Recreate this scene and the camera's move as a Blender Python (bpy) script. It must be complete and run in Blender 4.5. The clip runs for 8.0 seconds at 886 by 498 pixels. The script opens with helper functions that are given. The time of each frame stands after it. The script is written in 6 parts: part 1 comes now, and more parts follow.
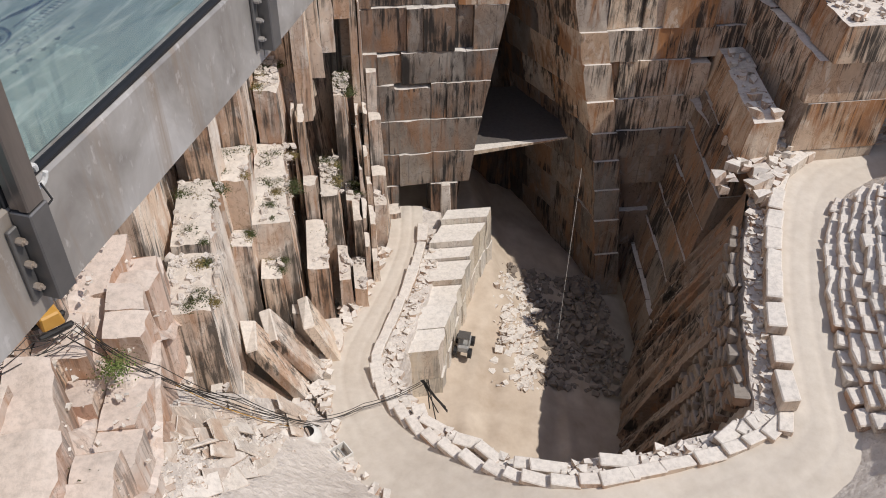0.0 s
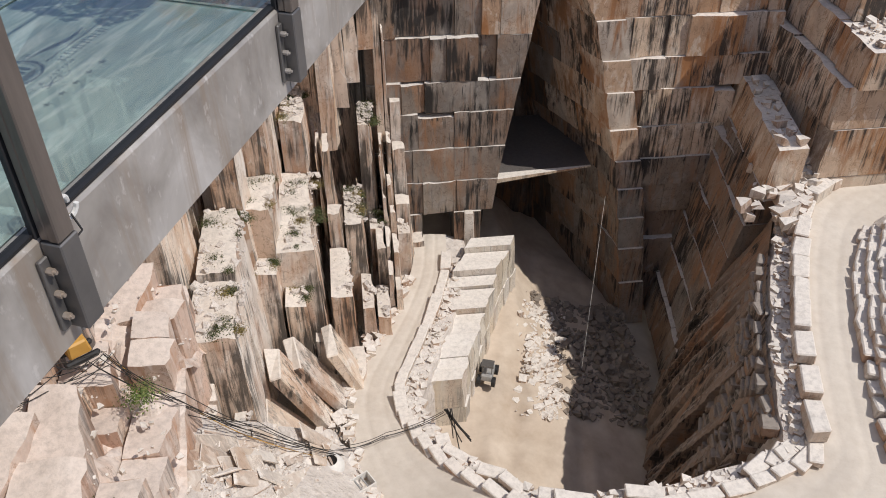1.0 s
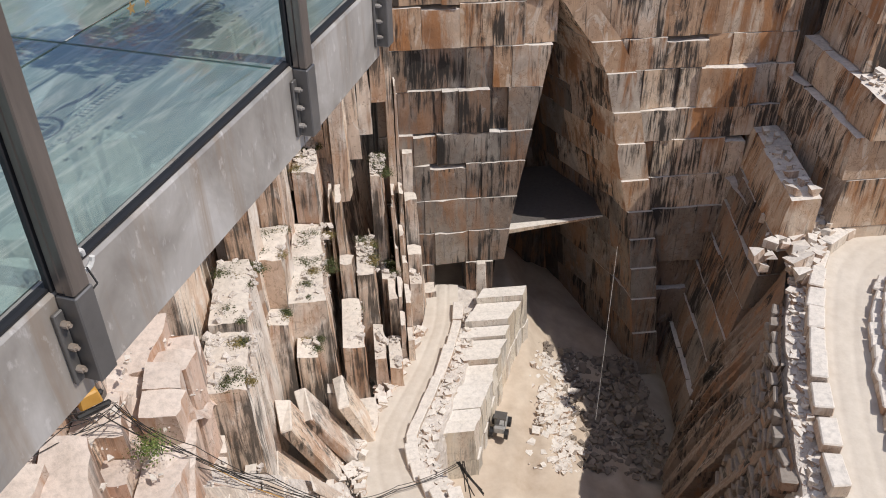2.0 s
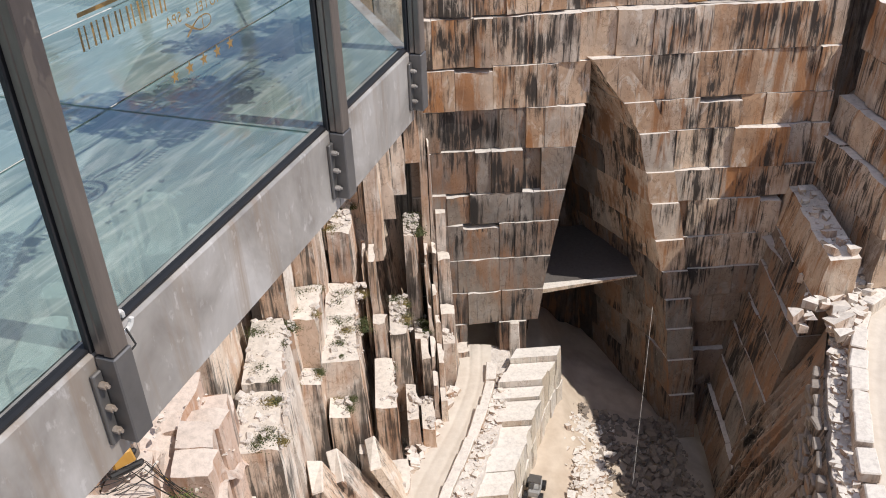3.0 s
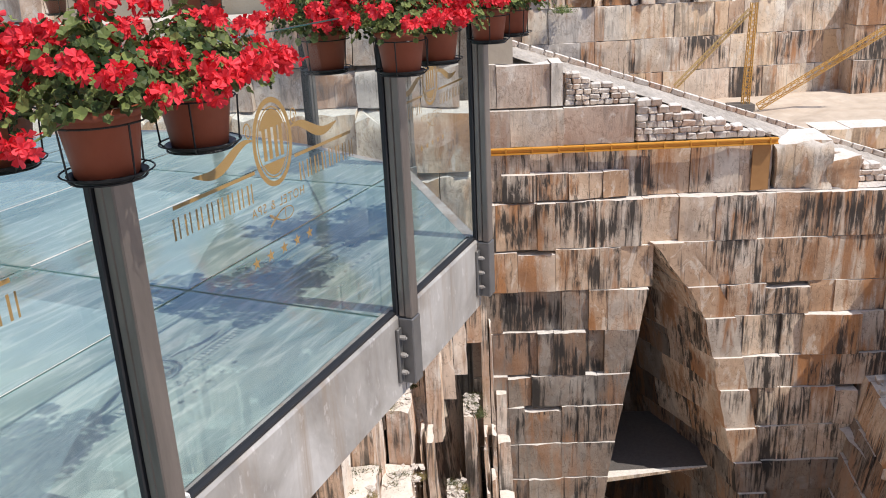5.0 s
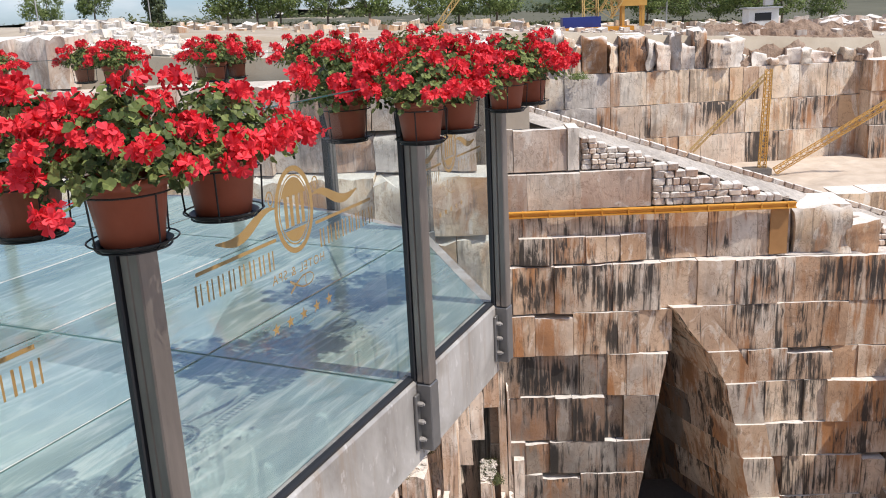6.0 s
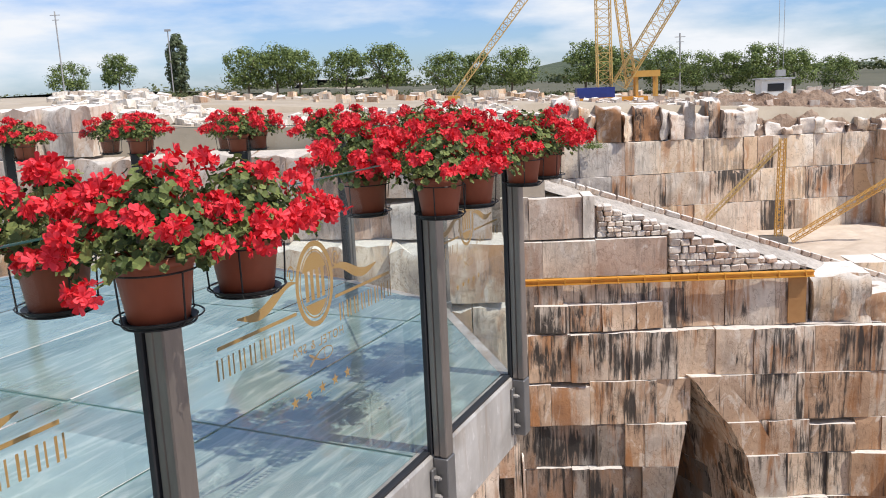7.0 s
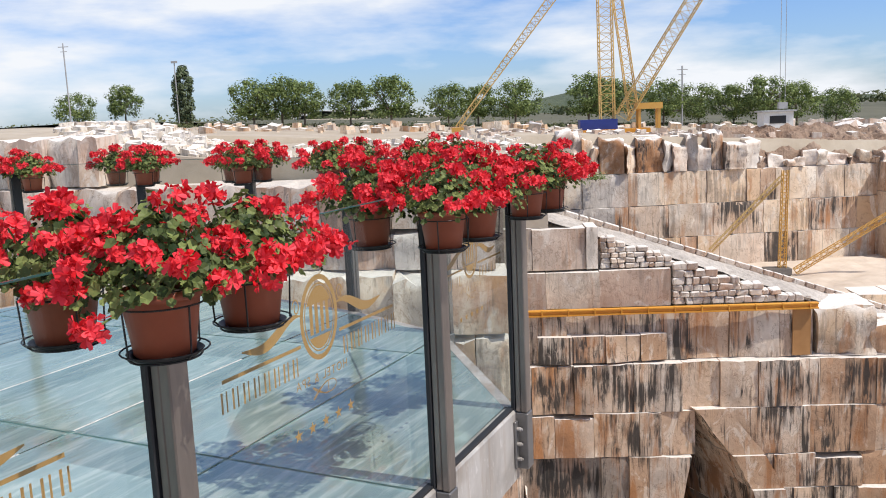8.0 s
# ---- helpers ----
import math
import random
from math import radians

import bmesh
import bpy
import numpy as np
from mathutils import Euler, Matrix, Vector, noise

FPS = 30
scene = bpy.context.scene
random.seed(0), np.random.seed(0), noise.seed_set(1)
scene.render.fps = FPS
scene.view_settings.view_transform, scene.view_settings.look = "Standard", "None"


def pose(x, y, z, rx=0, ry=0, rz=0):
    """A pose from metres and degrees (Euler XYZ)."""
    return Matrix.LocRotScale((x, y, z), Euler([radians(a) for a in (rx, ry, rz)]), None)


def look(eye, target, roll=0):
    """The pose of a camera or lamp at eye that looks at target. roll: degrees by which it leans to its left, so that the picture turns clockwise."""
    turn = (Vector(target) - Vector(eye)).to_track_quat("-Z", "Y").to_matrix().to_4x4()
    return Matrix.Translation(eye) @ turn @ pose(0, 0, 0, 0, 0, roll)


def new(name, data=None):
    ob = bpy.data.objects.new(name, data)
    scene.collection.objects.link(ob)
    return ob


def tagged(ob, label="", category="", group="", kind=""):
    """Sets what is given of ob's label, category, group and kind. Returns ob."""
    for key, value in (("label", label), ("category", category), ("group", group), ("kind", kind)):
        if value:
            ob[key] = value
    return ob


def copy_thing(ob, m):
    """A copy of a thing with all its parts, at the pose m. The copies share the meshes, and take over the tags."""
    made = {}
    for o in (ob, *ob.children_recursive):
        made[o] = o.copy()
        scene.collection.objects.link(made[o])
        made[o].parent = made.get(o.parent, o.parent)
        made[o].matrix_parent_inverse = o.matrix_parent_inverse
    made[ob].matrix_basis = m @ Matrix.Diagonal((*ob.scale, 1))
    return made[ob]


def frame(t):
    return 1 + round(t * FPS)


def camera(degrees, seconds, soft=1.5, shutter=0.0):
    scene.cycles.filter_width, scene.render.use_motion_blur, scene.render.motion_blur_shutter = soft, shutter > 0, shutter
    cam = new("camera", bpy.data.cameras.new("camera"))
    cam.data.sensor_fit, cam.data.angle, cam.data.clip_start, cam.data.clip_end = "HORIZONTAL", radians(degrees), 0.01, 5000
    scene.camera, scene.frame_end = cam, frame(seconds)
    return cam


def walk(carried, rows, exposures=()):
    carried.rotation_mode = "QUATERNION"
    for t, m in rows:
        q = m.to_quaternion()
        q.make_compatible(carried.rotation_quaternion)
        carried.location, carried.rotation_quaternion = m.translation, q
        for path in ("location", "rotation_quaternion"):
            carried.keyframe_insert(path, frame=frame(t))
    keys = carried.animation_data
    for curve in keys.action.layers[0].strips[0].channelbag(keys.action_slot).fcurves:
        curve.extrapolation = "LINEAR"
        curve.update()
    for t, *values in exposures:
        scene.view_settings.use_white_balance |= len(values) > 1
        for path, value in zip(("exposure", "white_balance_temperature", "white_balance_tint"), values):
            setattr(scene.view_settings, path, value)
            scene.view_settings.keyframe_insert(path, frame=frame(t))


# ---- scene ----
cam = camera(54.5, 8.0, soft=1.0)
# seconds, x, y, z, yaw, pitch, roll
ROWS = [
    (0.0, 0.022, 0.006, 1.378, -8.65, -40.89, 1.24),
    (0.5, 0.023, 0.003, 1.381, -7.75, -40.63, 0.56),
    (1.0, 0.018, 0.008, 1.382, -6.60, -39.03, -0.13),
    (1.5, 0.019, 0.005, 1.387, -6.07, -37.34, -0.53),
    (3.0, 0.015, 0.004, 1.405, -3.09, -31.67, -2.09),
    (3.5, 0.009, 0.006, 1.405, -1.33, -29.24, -3.03),
    (4.0, 0.008, 0.011, 1.411, -1.04, -26.74, -2.84),
    (4.5, 0.000, 0.000, 1.430, 0.00, -22.57, -2.58),
    (6.0, -0.012, -0.016, 1.457, 1.88, -15.37, -2.69),
    (6.5, -0.014, -0.039, 1.478, 2.35, -12.38, -2.46),
    (7.0, -0.019, -0.043, 1.490, 2.72, -10.89, -2.62),
    (7.5, -0.019, -0.063, 1.501, 2.77, -9.77, -2.32),
    (8.0, -0.019, -0.062, 1.504, 2.85, -8.85, -2.47),
]


def aimed(x, y, z, yaw, pitch, roll):
    a, b = radians(yaw), radians(pitch)
    way = Vector((-math.sin(a) * math.cos(b), math.cos(a) * math.cos(b), math.sin(b)))
    return look((x, y, z), Vector((x, y, z)) + way * 10, roll)


walk(cam, [(t, aimed(*r)) for t, *r in ROWS], [(0.0, -0.54), (1.5, -0.48), (3.5, -0.14), (4.5, -0.02), (6.0, 0.05), (8.0, 0.05)])

# ---------------------------------------------------------------- sky and sun
SUN = Vector((0.65, -0.24, 1.0)).normalized()      # towards the sun
world = bpy.data.worlds.new("sky")
scene.world = world
world.use_nodes = True
wn, wl = world.node_tree.nodes, world.node_tree.links
wn.clear()
w_out = wn.new("ShaderNodeOutputWorld")
w_bg = wn.new("ShaderNodeBackground")
sky = wn.new("ShaderNodeTexSky")
sky.sky_type = "NISHITA"
sky.sun_disc = False
sky.sun_elevation = math.asin(SUN.z)
sky.sun_rotation = math.atan2(SUN.x, SUN.y)
sky.dust_density = 0.4
sky.ozone_density = 2.0
w_tc = wn.new("ShaderNodeTexCoord")
w_map = wn.new("ShaderNodeMapping")
w_map.inputs["Scale"].default_value = (1.5, 1.5, 6.0)
w_map.inputs["Location"].default_value = (0.3, 0.1, 0.2)
w_noise = wn.new("ShaderNodeTexNoise")
w_noise.inputs["Scale"].default_value = 1.5
w_noise.inputs["Detail"].default_value = 7
w_noise.inputs["Roughness"].default_value = 0.55
w_ramp = wn.new("ShaderNodeValToRGB")
w_ramp.color_ramp.elements[0].position = 0.44
w_ramp.color_ramp.elements[1].position = 0.60
w_mix = wn.new("ShaderNodeMixRGB")
w_mix.inputs["Color2"].default_value = (13.3, 13.7, 14.4, 1)
wl.new(w_tc.outputs["Generated"], w_map.inputs["Vector"])
wl.new(w_map.outputs["Vector"], w_noise.inputs["Vector"])
wl.new(w_noise.outputs["Fac"], w_ramp.inputs["Fac"])
wl.new(w_ramp.outputs["Color"], w_mix.inputs["Fac"])
w_blue = wn.new("ShaderNodeMixRGB")
w_blue.blend_type = "MULTIPLY"
w_blue.inputs["Fac"].default_value = 1.0
w_blue.inputs["Color2"].default_value = (1.15, 1.45, 2.12, 1)
wl.new(sky.outputs["Color"], w_blue.inputs["Color1"])
wl.new(w_blue.outputs["Color"], w_mix.inputs["Color1"])
wl.new(w_mix.outputs["Color"], w_bg.inputs["Color"])
wl.new(w_bg.outputs["Background"], w_out.inputs["Surface"])
w_bg.inputs["Strength"].default_value = 0.066

sun = new("sun", bpy.data.lights.new("sun", "SUN"))
sun.data.energy = 4.6
sun.data.angle = radians(0.5)
sun.data.color = (1.0, 0.935, 0.855)
sun.matrix_world = look(SUN * 200, (0, 0, 0))


# ---------------------------------------------------------------- materials
def ramp_of(nt, stops, fac):
    r = nt.nodes.new("ShaderNodeValToRGB")
    el = r.color_ramp.elements
    while len(el) < len(stops):
        el.new(0.5)
    for e, (p, c) in zip(el, stops):
        e.position, e.color = p, (*c, 1) if len(c) == 3 else c
    nt.links.new(fac, r.inputs["Fac"])
    return r.outputs["Color"]


def noise_of(nt, vec, scale, detail=5, rough=0.55, stretch=(1, 1, 1), shift=None, twist=0.0):
    m = nt.nodes.new("ShaderNodeMapping")
    m.inputs["Scale"].default_value = stretch
    nt.links.new(vec, m.inputs["Vector"])
    if shift is not None:
        nt.links.new(shift, m.inputs["Location"])
    n = nt.nodes.new("ShaderNodeTexNoise")
    n.inputs["Scale"].default_value = scale
    n.inputs["Detail"].default_value = detail
    n.inputs["Roughness"].default_value = rough
    n.inputs["Distortion"].default_value = twist
    nt.links.new(m.outputs["Vector"], n.inputs["Vector"])
    return n.outputs["Fac"]


def mix_of(nt, a, b, fac, kind="MIX"):
    m = nt.nodes.new("ShaderNodeMixRGB")
    m.blend_type = kind
    for sock, v in ((m.inputs["Fac"], fac), (m.inputs["Color1"], a), (m.inputs["Color2"], b)):
        if isinstance(v, (int, float)):
            sock.default_value = v
        elif isinstance(v, tuple):
            sock.default_value = (*v, 1)
        else:
            nt.links.new(v, sock)
    return m.outputs["Color"]


def maths(nt, op, a, b=0.0):
    m = nt.nodes.new("ShaderNodeMath")
    m.operation = op
    for sock, v in ((m.inputs[0], a), (m.inputs[1], b)):
        if isinstance(v, (int, float)):
            sock.default_value = v
        else:
            nt.links.new(v, sock)
    return m.outputs[0]


def base_mat(name, rough=0.8, metal=0.0):
    m = bpy.data.materials.new(name)
    m.use_nodes = True
    b = m.node_tree.nodes["Principled BSDF"]
    b.inputs["Roughness"].default_value = rough
    b.inputs["Metallic"].default_value = metal
    return m, m.node_tree, b


def bump(nt, b, height, strength, dist):
    n = nt.nodes.new("ShaderNodeBump")
    n.inputs["Strength"].default_value = strength
    n.inputs["Distance"].default_value = dist
    nt.links.new(height, n.inputs["Height"])
    nt.links.new(n.outputs["Normal"], b.inputs["Normal"])


def spot_coords(nt):
    g = nt.nodes.new("ShaderNodeNewGeometry")
    o = nt.nodes.new("ShaderNodeObjectInfo")
    rnd = nt.nodes.new("ShaderNodeMath")
    rnd.operation = "ADD"
    nt.links.new(o.outputs["Random"], rnd.inputs[0])
    nt.links.new(g.outputs["Random Per Island"], rnd.inputs[1])
    k = maths(nt, "MULTIPLY", maths(nt, "FRACT", rnd.outputs[0]), 4.0)
    c = nt.nodes.new("ShaderNodeCombineXYZ")
    nt.links.new(k, c.inputs[0])
    nt.links.new(k, c.inputs[1])
    sep = nt.nodes.new("ShaderNodeSeparateXYZ")
    nt.links.new(g.outputs["Normal"], sep.inputs[0])
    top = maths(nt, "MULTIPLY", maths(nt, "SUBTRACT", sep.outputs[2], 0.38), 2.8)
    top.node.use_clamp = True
    return g.outputs["Position"], c.outputs[0], maths(nt, "FRACT", rnd.outputs[0]), top


def marble(name, pale, mid, warm, dark, soot, rust, top_tone=(0.80, 0.76, 0.71), rough=0.75):
    """Sawn marble: pale stone, orange rust runs, black algae runs down the upright faces, and on what lies flat one
    tone for dust and painted-in sunlit whiteness.
    """
    m, nt, b = base_mat(name, rough)
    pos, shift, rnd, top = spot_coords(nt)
    cloud = noise_of(nt, pos, 0.45, 5, 0.6, (1, 1, 0.6), shift)
    tone = ramp_of(nt, [(0.28, mid), (0.62, pale)], cloud)
    patch = noise_of(nt, pos, 0.22, 4, 0.6, (1, 1, 0.55), shift, 1.2)
    tone = mix_of(nt, tone, warm, ramp_of(nt, [(0.44, (0, 0, 0)), (0.74, (0.75, 0.75, 0.75))], patch))
    tone = mix_of(nt, tone, tuple(0.55 * v for v in mid), ramp_of(nt, [(0.26, (0.45, 0.45, 0.45)), (0.44, (0, 0, 0))], patch))
    tone = mix_of(nt, tone, warm, ramp_of(nt, [(0.55, (0, 0, 0)), (1.0, (0.9, 0.9, 0.9))], rnd))
    tint = ramp_of(nt, [(0.0, (0.70, 0.67, 0.66)), (0.2, (1.0, 0.99, 0.97)), (0.4, (0.86, 0.80, 0.76)), (0.6, (1.0, 0.94, 0.86)), (0.8, (0.95, 0.95, 0.96)), (1.0, (0.78, 0.74, 0.74))], rnd)
    tone = mix_of(nt, tone, tint, 0.9, "MULTIPLY")
    pool = noise_of(nt, pos, 0.7, 4, 0.6, (1, 1, 0.5), shift, 1.6)
    tone = mix_of(nt, tone, pale, ramp_of(nt, [(0.56, (0, 0, 0)), (0.64, (0.6, 0.6, 0.6))], pool))
    vein = noise_of(nt, pos, 0.75, 8, 0.62, (1, 1, 0.8), shift, 0.4)
    crack = ramp_of(nt, [(0.490, (1, 1, 1)), (0.5, (0.42, 0.34, 0.28)), (0.510, (1, 1, 1))], vein)
    tone = mix_of(nt, tone, crack, 0.75, "MULTIPLY")
    runs = noise_of(nt, pos, 1.0, 6, 0.68, (1.3, 1.3, 0.12), shift, 0.6)
    wide = noise_of(nt, pos, 0.24, 3, 0.55, (1, 1, 0.6), shift)
    rustm = ramp_of(nt, [(0.50, (0, 0, 0)), (0.66, (1, 1, 1))], maths(nt, "ADD", runs, maths(nt, "MULTIPLY", maths(nt, "SUBTRACT", wide, 0.5), 1.0)))
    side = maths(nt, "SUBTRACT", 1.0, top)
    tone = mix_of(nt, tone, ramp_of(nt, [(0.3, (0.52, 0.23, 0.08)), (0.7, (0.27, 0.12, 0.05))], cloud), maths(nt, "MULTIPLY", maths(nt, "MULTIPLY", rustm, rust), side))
    runs2 = noise_of(nt, pos, 1.0, 6, 0.66, (3.0, 3.0, 0.16), shift, 0.7)
    wide2 = noise_of(nt, pos, 0.26, 3, 0.55, (1, 1, 0.7), shift)
    sootm = ramp_of(nt, [(0.53, (0, 0, 0)), (0.665, (0.95, 0.95, 0.95))], maths(nt, "ADD", runs2, maths(nt, "MULTIPLY", maths(nt, "SUBTRACT", wide2, 0.5), 0.9)))
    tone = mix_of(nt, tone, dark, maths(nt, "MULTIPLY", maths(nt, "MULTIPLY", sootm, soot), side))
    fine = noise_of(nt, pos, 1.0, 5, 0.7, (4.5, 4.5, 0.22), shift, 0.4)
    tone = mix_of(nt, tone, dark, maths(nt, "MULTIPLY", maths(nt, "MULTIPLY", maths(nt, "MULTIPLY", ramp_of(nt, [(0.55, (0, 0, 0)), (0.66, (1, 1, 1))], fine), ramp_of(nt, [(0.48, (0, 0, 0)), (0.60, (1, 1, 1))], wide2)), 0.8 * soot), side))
    grit = noise_of(nt, pos, 3.0, 8, 0.7)
    # Flat faces whitened: marble dust, with the brightness of sunlit tops painted in.
    top_col = ramp_of(nt, [(0.3, tuple(0.82 * v for v in top_tone)), (0.55, top_tone)], grit)
    tone = mix_of(nt, tone, top_col, maths(nt, "MULTIPLY", top, 0.85))
    tone = mix_of(nt, tone, ramp_of(nt, [(0.2, (0.72, 0.72, 0.72)), (0.6, (1, 1, 1))], grit), 0.6, "MULTIPLY")
    nt.links.new(tone, b.inputs["Base Color"])
    bump(nt, b, maths(nt, "ADD", maths(nt, "MULTIPLY", grit, 0.35), maths(nt, "ADD", maths(nt, "MULTIPLY", runs, 0.10), maths(nt, "MULTIPLY", vein, 0.7))), 0.7, 0.12)
    return m


M_WALL = marble("stained_marble", (0.79, 0.705, 0.605), (0.45, 0.365, 0.305), (0.60, 0.385, 0.225), (0.04, 0.034, 0.030), 1.0, 0.85)
# Darker copy of the wall marble: algae streaks plus pit shade put into the colour.
M_SHADED_WALL = marble("shaded_algae_marble", (0.34, 0.315, 0.29), (0.155, 0.142, 0.132), (0.29, 0.19, 0.125), (0.020, 0.019, 0.019), 1.0, 0.42)
# Stone under the eastern road, with the shade there put into the colour.
M_SHADED_BEDS = marble("shaded_bed_marble", (0.34, 0.30, 0.265), (0.17, 0.15, 0.13), (0.30, 0.215, 0.155), (0.022, 0.021, 0.02), 1.0, 0.4, (0.36, 0.32, 0.285))
# Near-black stone: the cavern's darkness is painted into the colour.
M_CAVE = marble("cave_shade_marble", (0.15, 0.13, 0.12), (0.07, 0.06, 0.055), (0.10, 0.07, 0.05), (0.015, 0.014, 0.014), 0.8, 0.5, (0.12, 0.11, 0.105))
# Darker stone for the sheets behind the wall blocks.
M_DARK = marble("dark_backing_marble", (0.42, 0.37, 0.33), (0.27, 0.23, 0.20), (0.30, 0.22, 0.16), (0.035, 0.033, 0.032), 0.8, 0.6)
M_CLIFF = marble("cliff_marble", (0.91, 0.865, 0.81), (0.66, 0.59, 0.53), (0.76, 0.56, 0.40), (0.05, 0.045, 0.04), 0.9, 0.55, (0.72, 0.665, 0.60))
M_PALE = marble("fresh_marble", (0.83, 0.755, 0.65), (0.62, 0.53, 0.43), (0.74, 0.50, 0.28), (0.14, 0.11, 0.085), 0.55, 0.7)
M_FRESH = marble("white_marble", (0.86, 0.83, 0.78), (0.68, 0.65, 0.60), (0.74, 0.66, 0.52), (0.20, 0.18, 0.16), 0.55, 0.25)
M_STONE = marble("rough_marble_blocks", (0.78, 0.72, 0.65), (0.56, 0.50, 0.43), (0.60, 0.44, 0.33), (0.18, 0.15, 0.13), 0.4, 0.35)


def plain(name, c1, c2, scale, rough=0.8, metal=0.0, bumps=0.3, dist=0.02, stretch=(1, 1, 1), detail=6):
    m, nt, b = base_mat(name, rough, metal)
    pos, shift, rnd, top = spot_coords(nt)
    n = noise_of(nt, pos, scale, detail, 0.65, stretch)
    n2 = noise_of(nt, pos, scale * 0.13, 3, 0.5, stretch)
    col = ramp_of(nt, [(0.3, c1), (0.7, c2)], maths(nt, "ADD", maths(nt, "MULTIPLY", n, 0.6), maths(nt, "MULTIPLY", n2, 0.4)))
    nt.links.new(col, b.inputs["Base Color"])
    if bumps:
        bump(nt, b, n, bumps, dist)
    return m


M_ROAD = plain("road_dust", (0.55, 0.49, 0.42), (0.70, 0.645, 0.575), 1.2, 0.95, bumps=0.4, dist=0.08)
M_FLOOR = plain("quarry_floor_dust", (0.42, 0.33, 0.25), (0.68, 0.59, 0.49), 0.5, 0.95, bumps=0.4, dist=0.1)
M_SCREE = plain("marble_scree", (0.50, 0.445, 0.40), (0.86, 0.80, 0.745), 1.6, 0.95, bumps=1.0, dist=0.35)
M_GRAVEL = plain("grey_gravel", (0.28, 0.25, 0.22), (0.58, 0.53, 0.48), 2.2, 0.95, bumps=1.0, dist=0.2)
M_GROUND = plain("dry_earth", (0.30, 0.24, 0.17), (0.48, 0.42, 0.34), 0.25, 0.95, bumps=0.5, dist=0.2)
def stained_steel():
    """Dull sheet steel: broad cloudy patches, brown runs from the upper edge, fine brushing."""
    m, nt, b = base_mat("weathered_sheet_steel", 0.5, 0.35)
    pos, shift, rnd, top = spot_coords(nt)
    cloud = noise_of(nt, pos, 2.6, 5, 0.6, (1, 1, 0.8), None, 0.6)
    tone = ramp_of(nt, [(0.30, (0.27, 0.245, 0.22)), (0.5, (0.44, 0.41, 0.375)), (0.70, (0.61, 0.58, 0.545))], cloud)
    runs = noise_of(nt, pos, 7.0, 5, 0.65, (1, 1, 0.10), None, 0.4)
    tone = mix_of(nt, tone, (0.33, 0.24, 0.165), ramp_of(nt, [(0.52, (0, 0, 0)), (0.70, (0.7, 0.7, 0.7))], runs))
    spots = noise_of(nt, pos, 30.0, 4, 0.6, (1, 1, 0.5))
    tone = mix_of(nt, tone, (0.72, 0.69, 0.66), ramp_of(nt, [(0.60, (0, 0, 0)), (0.72, (0.5, 0.5, 0.5))], spots))
    nt.links.new(tone, b.inputs["Base Color"])
    nt.links.new(ramp_of(nt, [(0.3, (0.38, 0.38, 0.38)), (0.7, (0.62, 0.62, 0.62))], cloud), b.inputs["Roughness"])
    bump(nt, b, spots, 0.05, 0.002)
    return m


M_STEEL = stained_steel()
# Brown mottle in the colour stands in for surroundings mirrored in the steel.
M_POST = plain("mottled_post_steel", (0.10, 0.085, 0.075), (0.40, 0.35, 0.31), 6.0, 0.38, 0.7, bumps=0.05, dist=0.002, stretch=(1, 1, 0.15))
M_RUBBER = plain("black_rubber", (0.012, 0.012, 0.013), (0.02, 0.02, 0.022), 20, 0.55, bumps=0)
M_TERRA = plain("terracotta_plastic", (0.23, 0.052, 0.022), (0.30, 0.075, 0.034), 18, 0.5, bumps=0.1, dist=0.001)
M_WIRE = plain("black_wire", (0.012, 0.012, 0.012), (0.03, 0.03, 0.03), 30, 0.45, 0.4, bumps=0)
M_YELLOW = plain("yellow_paint", (0.52, 0.27, 0.05), (0.64, 0.37, 0.09), 1.5, 0.5, bumps=0.1)
M_ORANGE = plain("orange_beam_paint", (0.60, 0.24, 0.02), (0.74, 0.36, 0.05), 1.0, 0.55, bumps=0.1)
M_BLUE = plain("blue_paint", (0.01, 0.025, 0.16), (0.02, 0.04, 0.24), 1.0, 0.5, bumps=0)
M_GREY = plain("galvanised_grey", (0.30, 0.30, 0.30), (0.48, 0.48, 0.47), 2.0, 0.6, 0.3, bumps=0)
M_WHITE = plain("white_paint", (0.62, 0.61, 0.58), (0.78, 0.77, 0.74), 3.0, 0.6, bumps=0.05)
M_CABLE = plain("black_cable", (0.015, 0.015, 0.015), (0.05, 0.045, 0.04), 4.0, 0.6, bumps=0)
M_BARK = plain("bark", (0.10, 0.075, 0.055), (0.20, 0.16, 0.12), 4.0, 0.95, bumps=0.4)
M_EARTH = plain("brown_overburden", (0.16, 0.09, 0.055), (0.36, 0.27, 0.20), 0.7, 0.95, bumps=1.0, dist=0.4)


def leafy(name, c1, c2, trans=0.25):
    m, nt, b = base_mat(name, 0.55)
    pos, shift, rnd, top = spot_coords(nt)
    col = ramp_of(nt, [(0.0, c1), (1.0, c2)], rnd)
    nt.links.new(col, b.inputs["Base Color"])
    b.inputs["Specular IOR Level"].default_value = 0.25
    t = nt.nodes.new("ShaderNodeBsdfTranslucent")
    nt.links.new(col, t.inputs["Color"])
    mix = nt.nodes.new("ShaderNodeMixShader")
    mix.inputs[0].default_value = trans
    nt.links.new(b.outputs[0], mix.inputs[1])
    nt.links.new(t.outputs[0], mix.inputs[2])
    nt.links.new(mix.outputs[0], nt.nodes["Material Output"].inputs["Surface"])
    return m


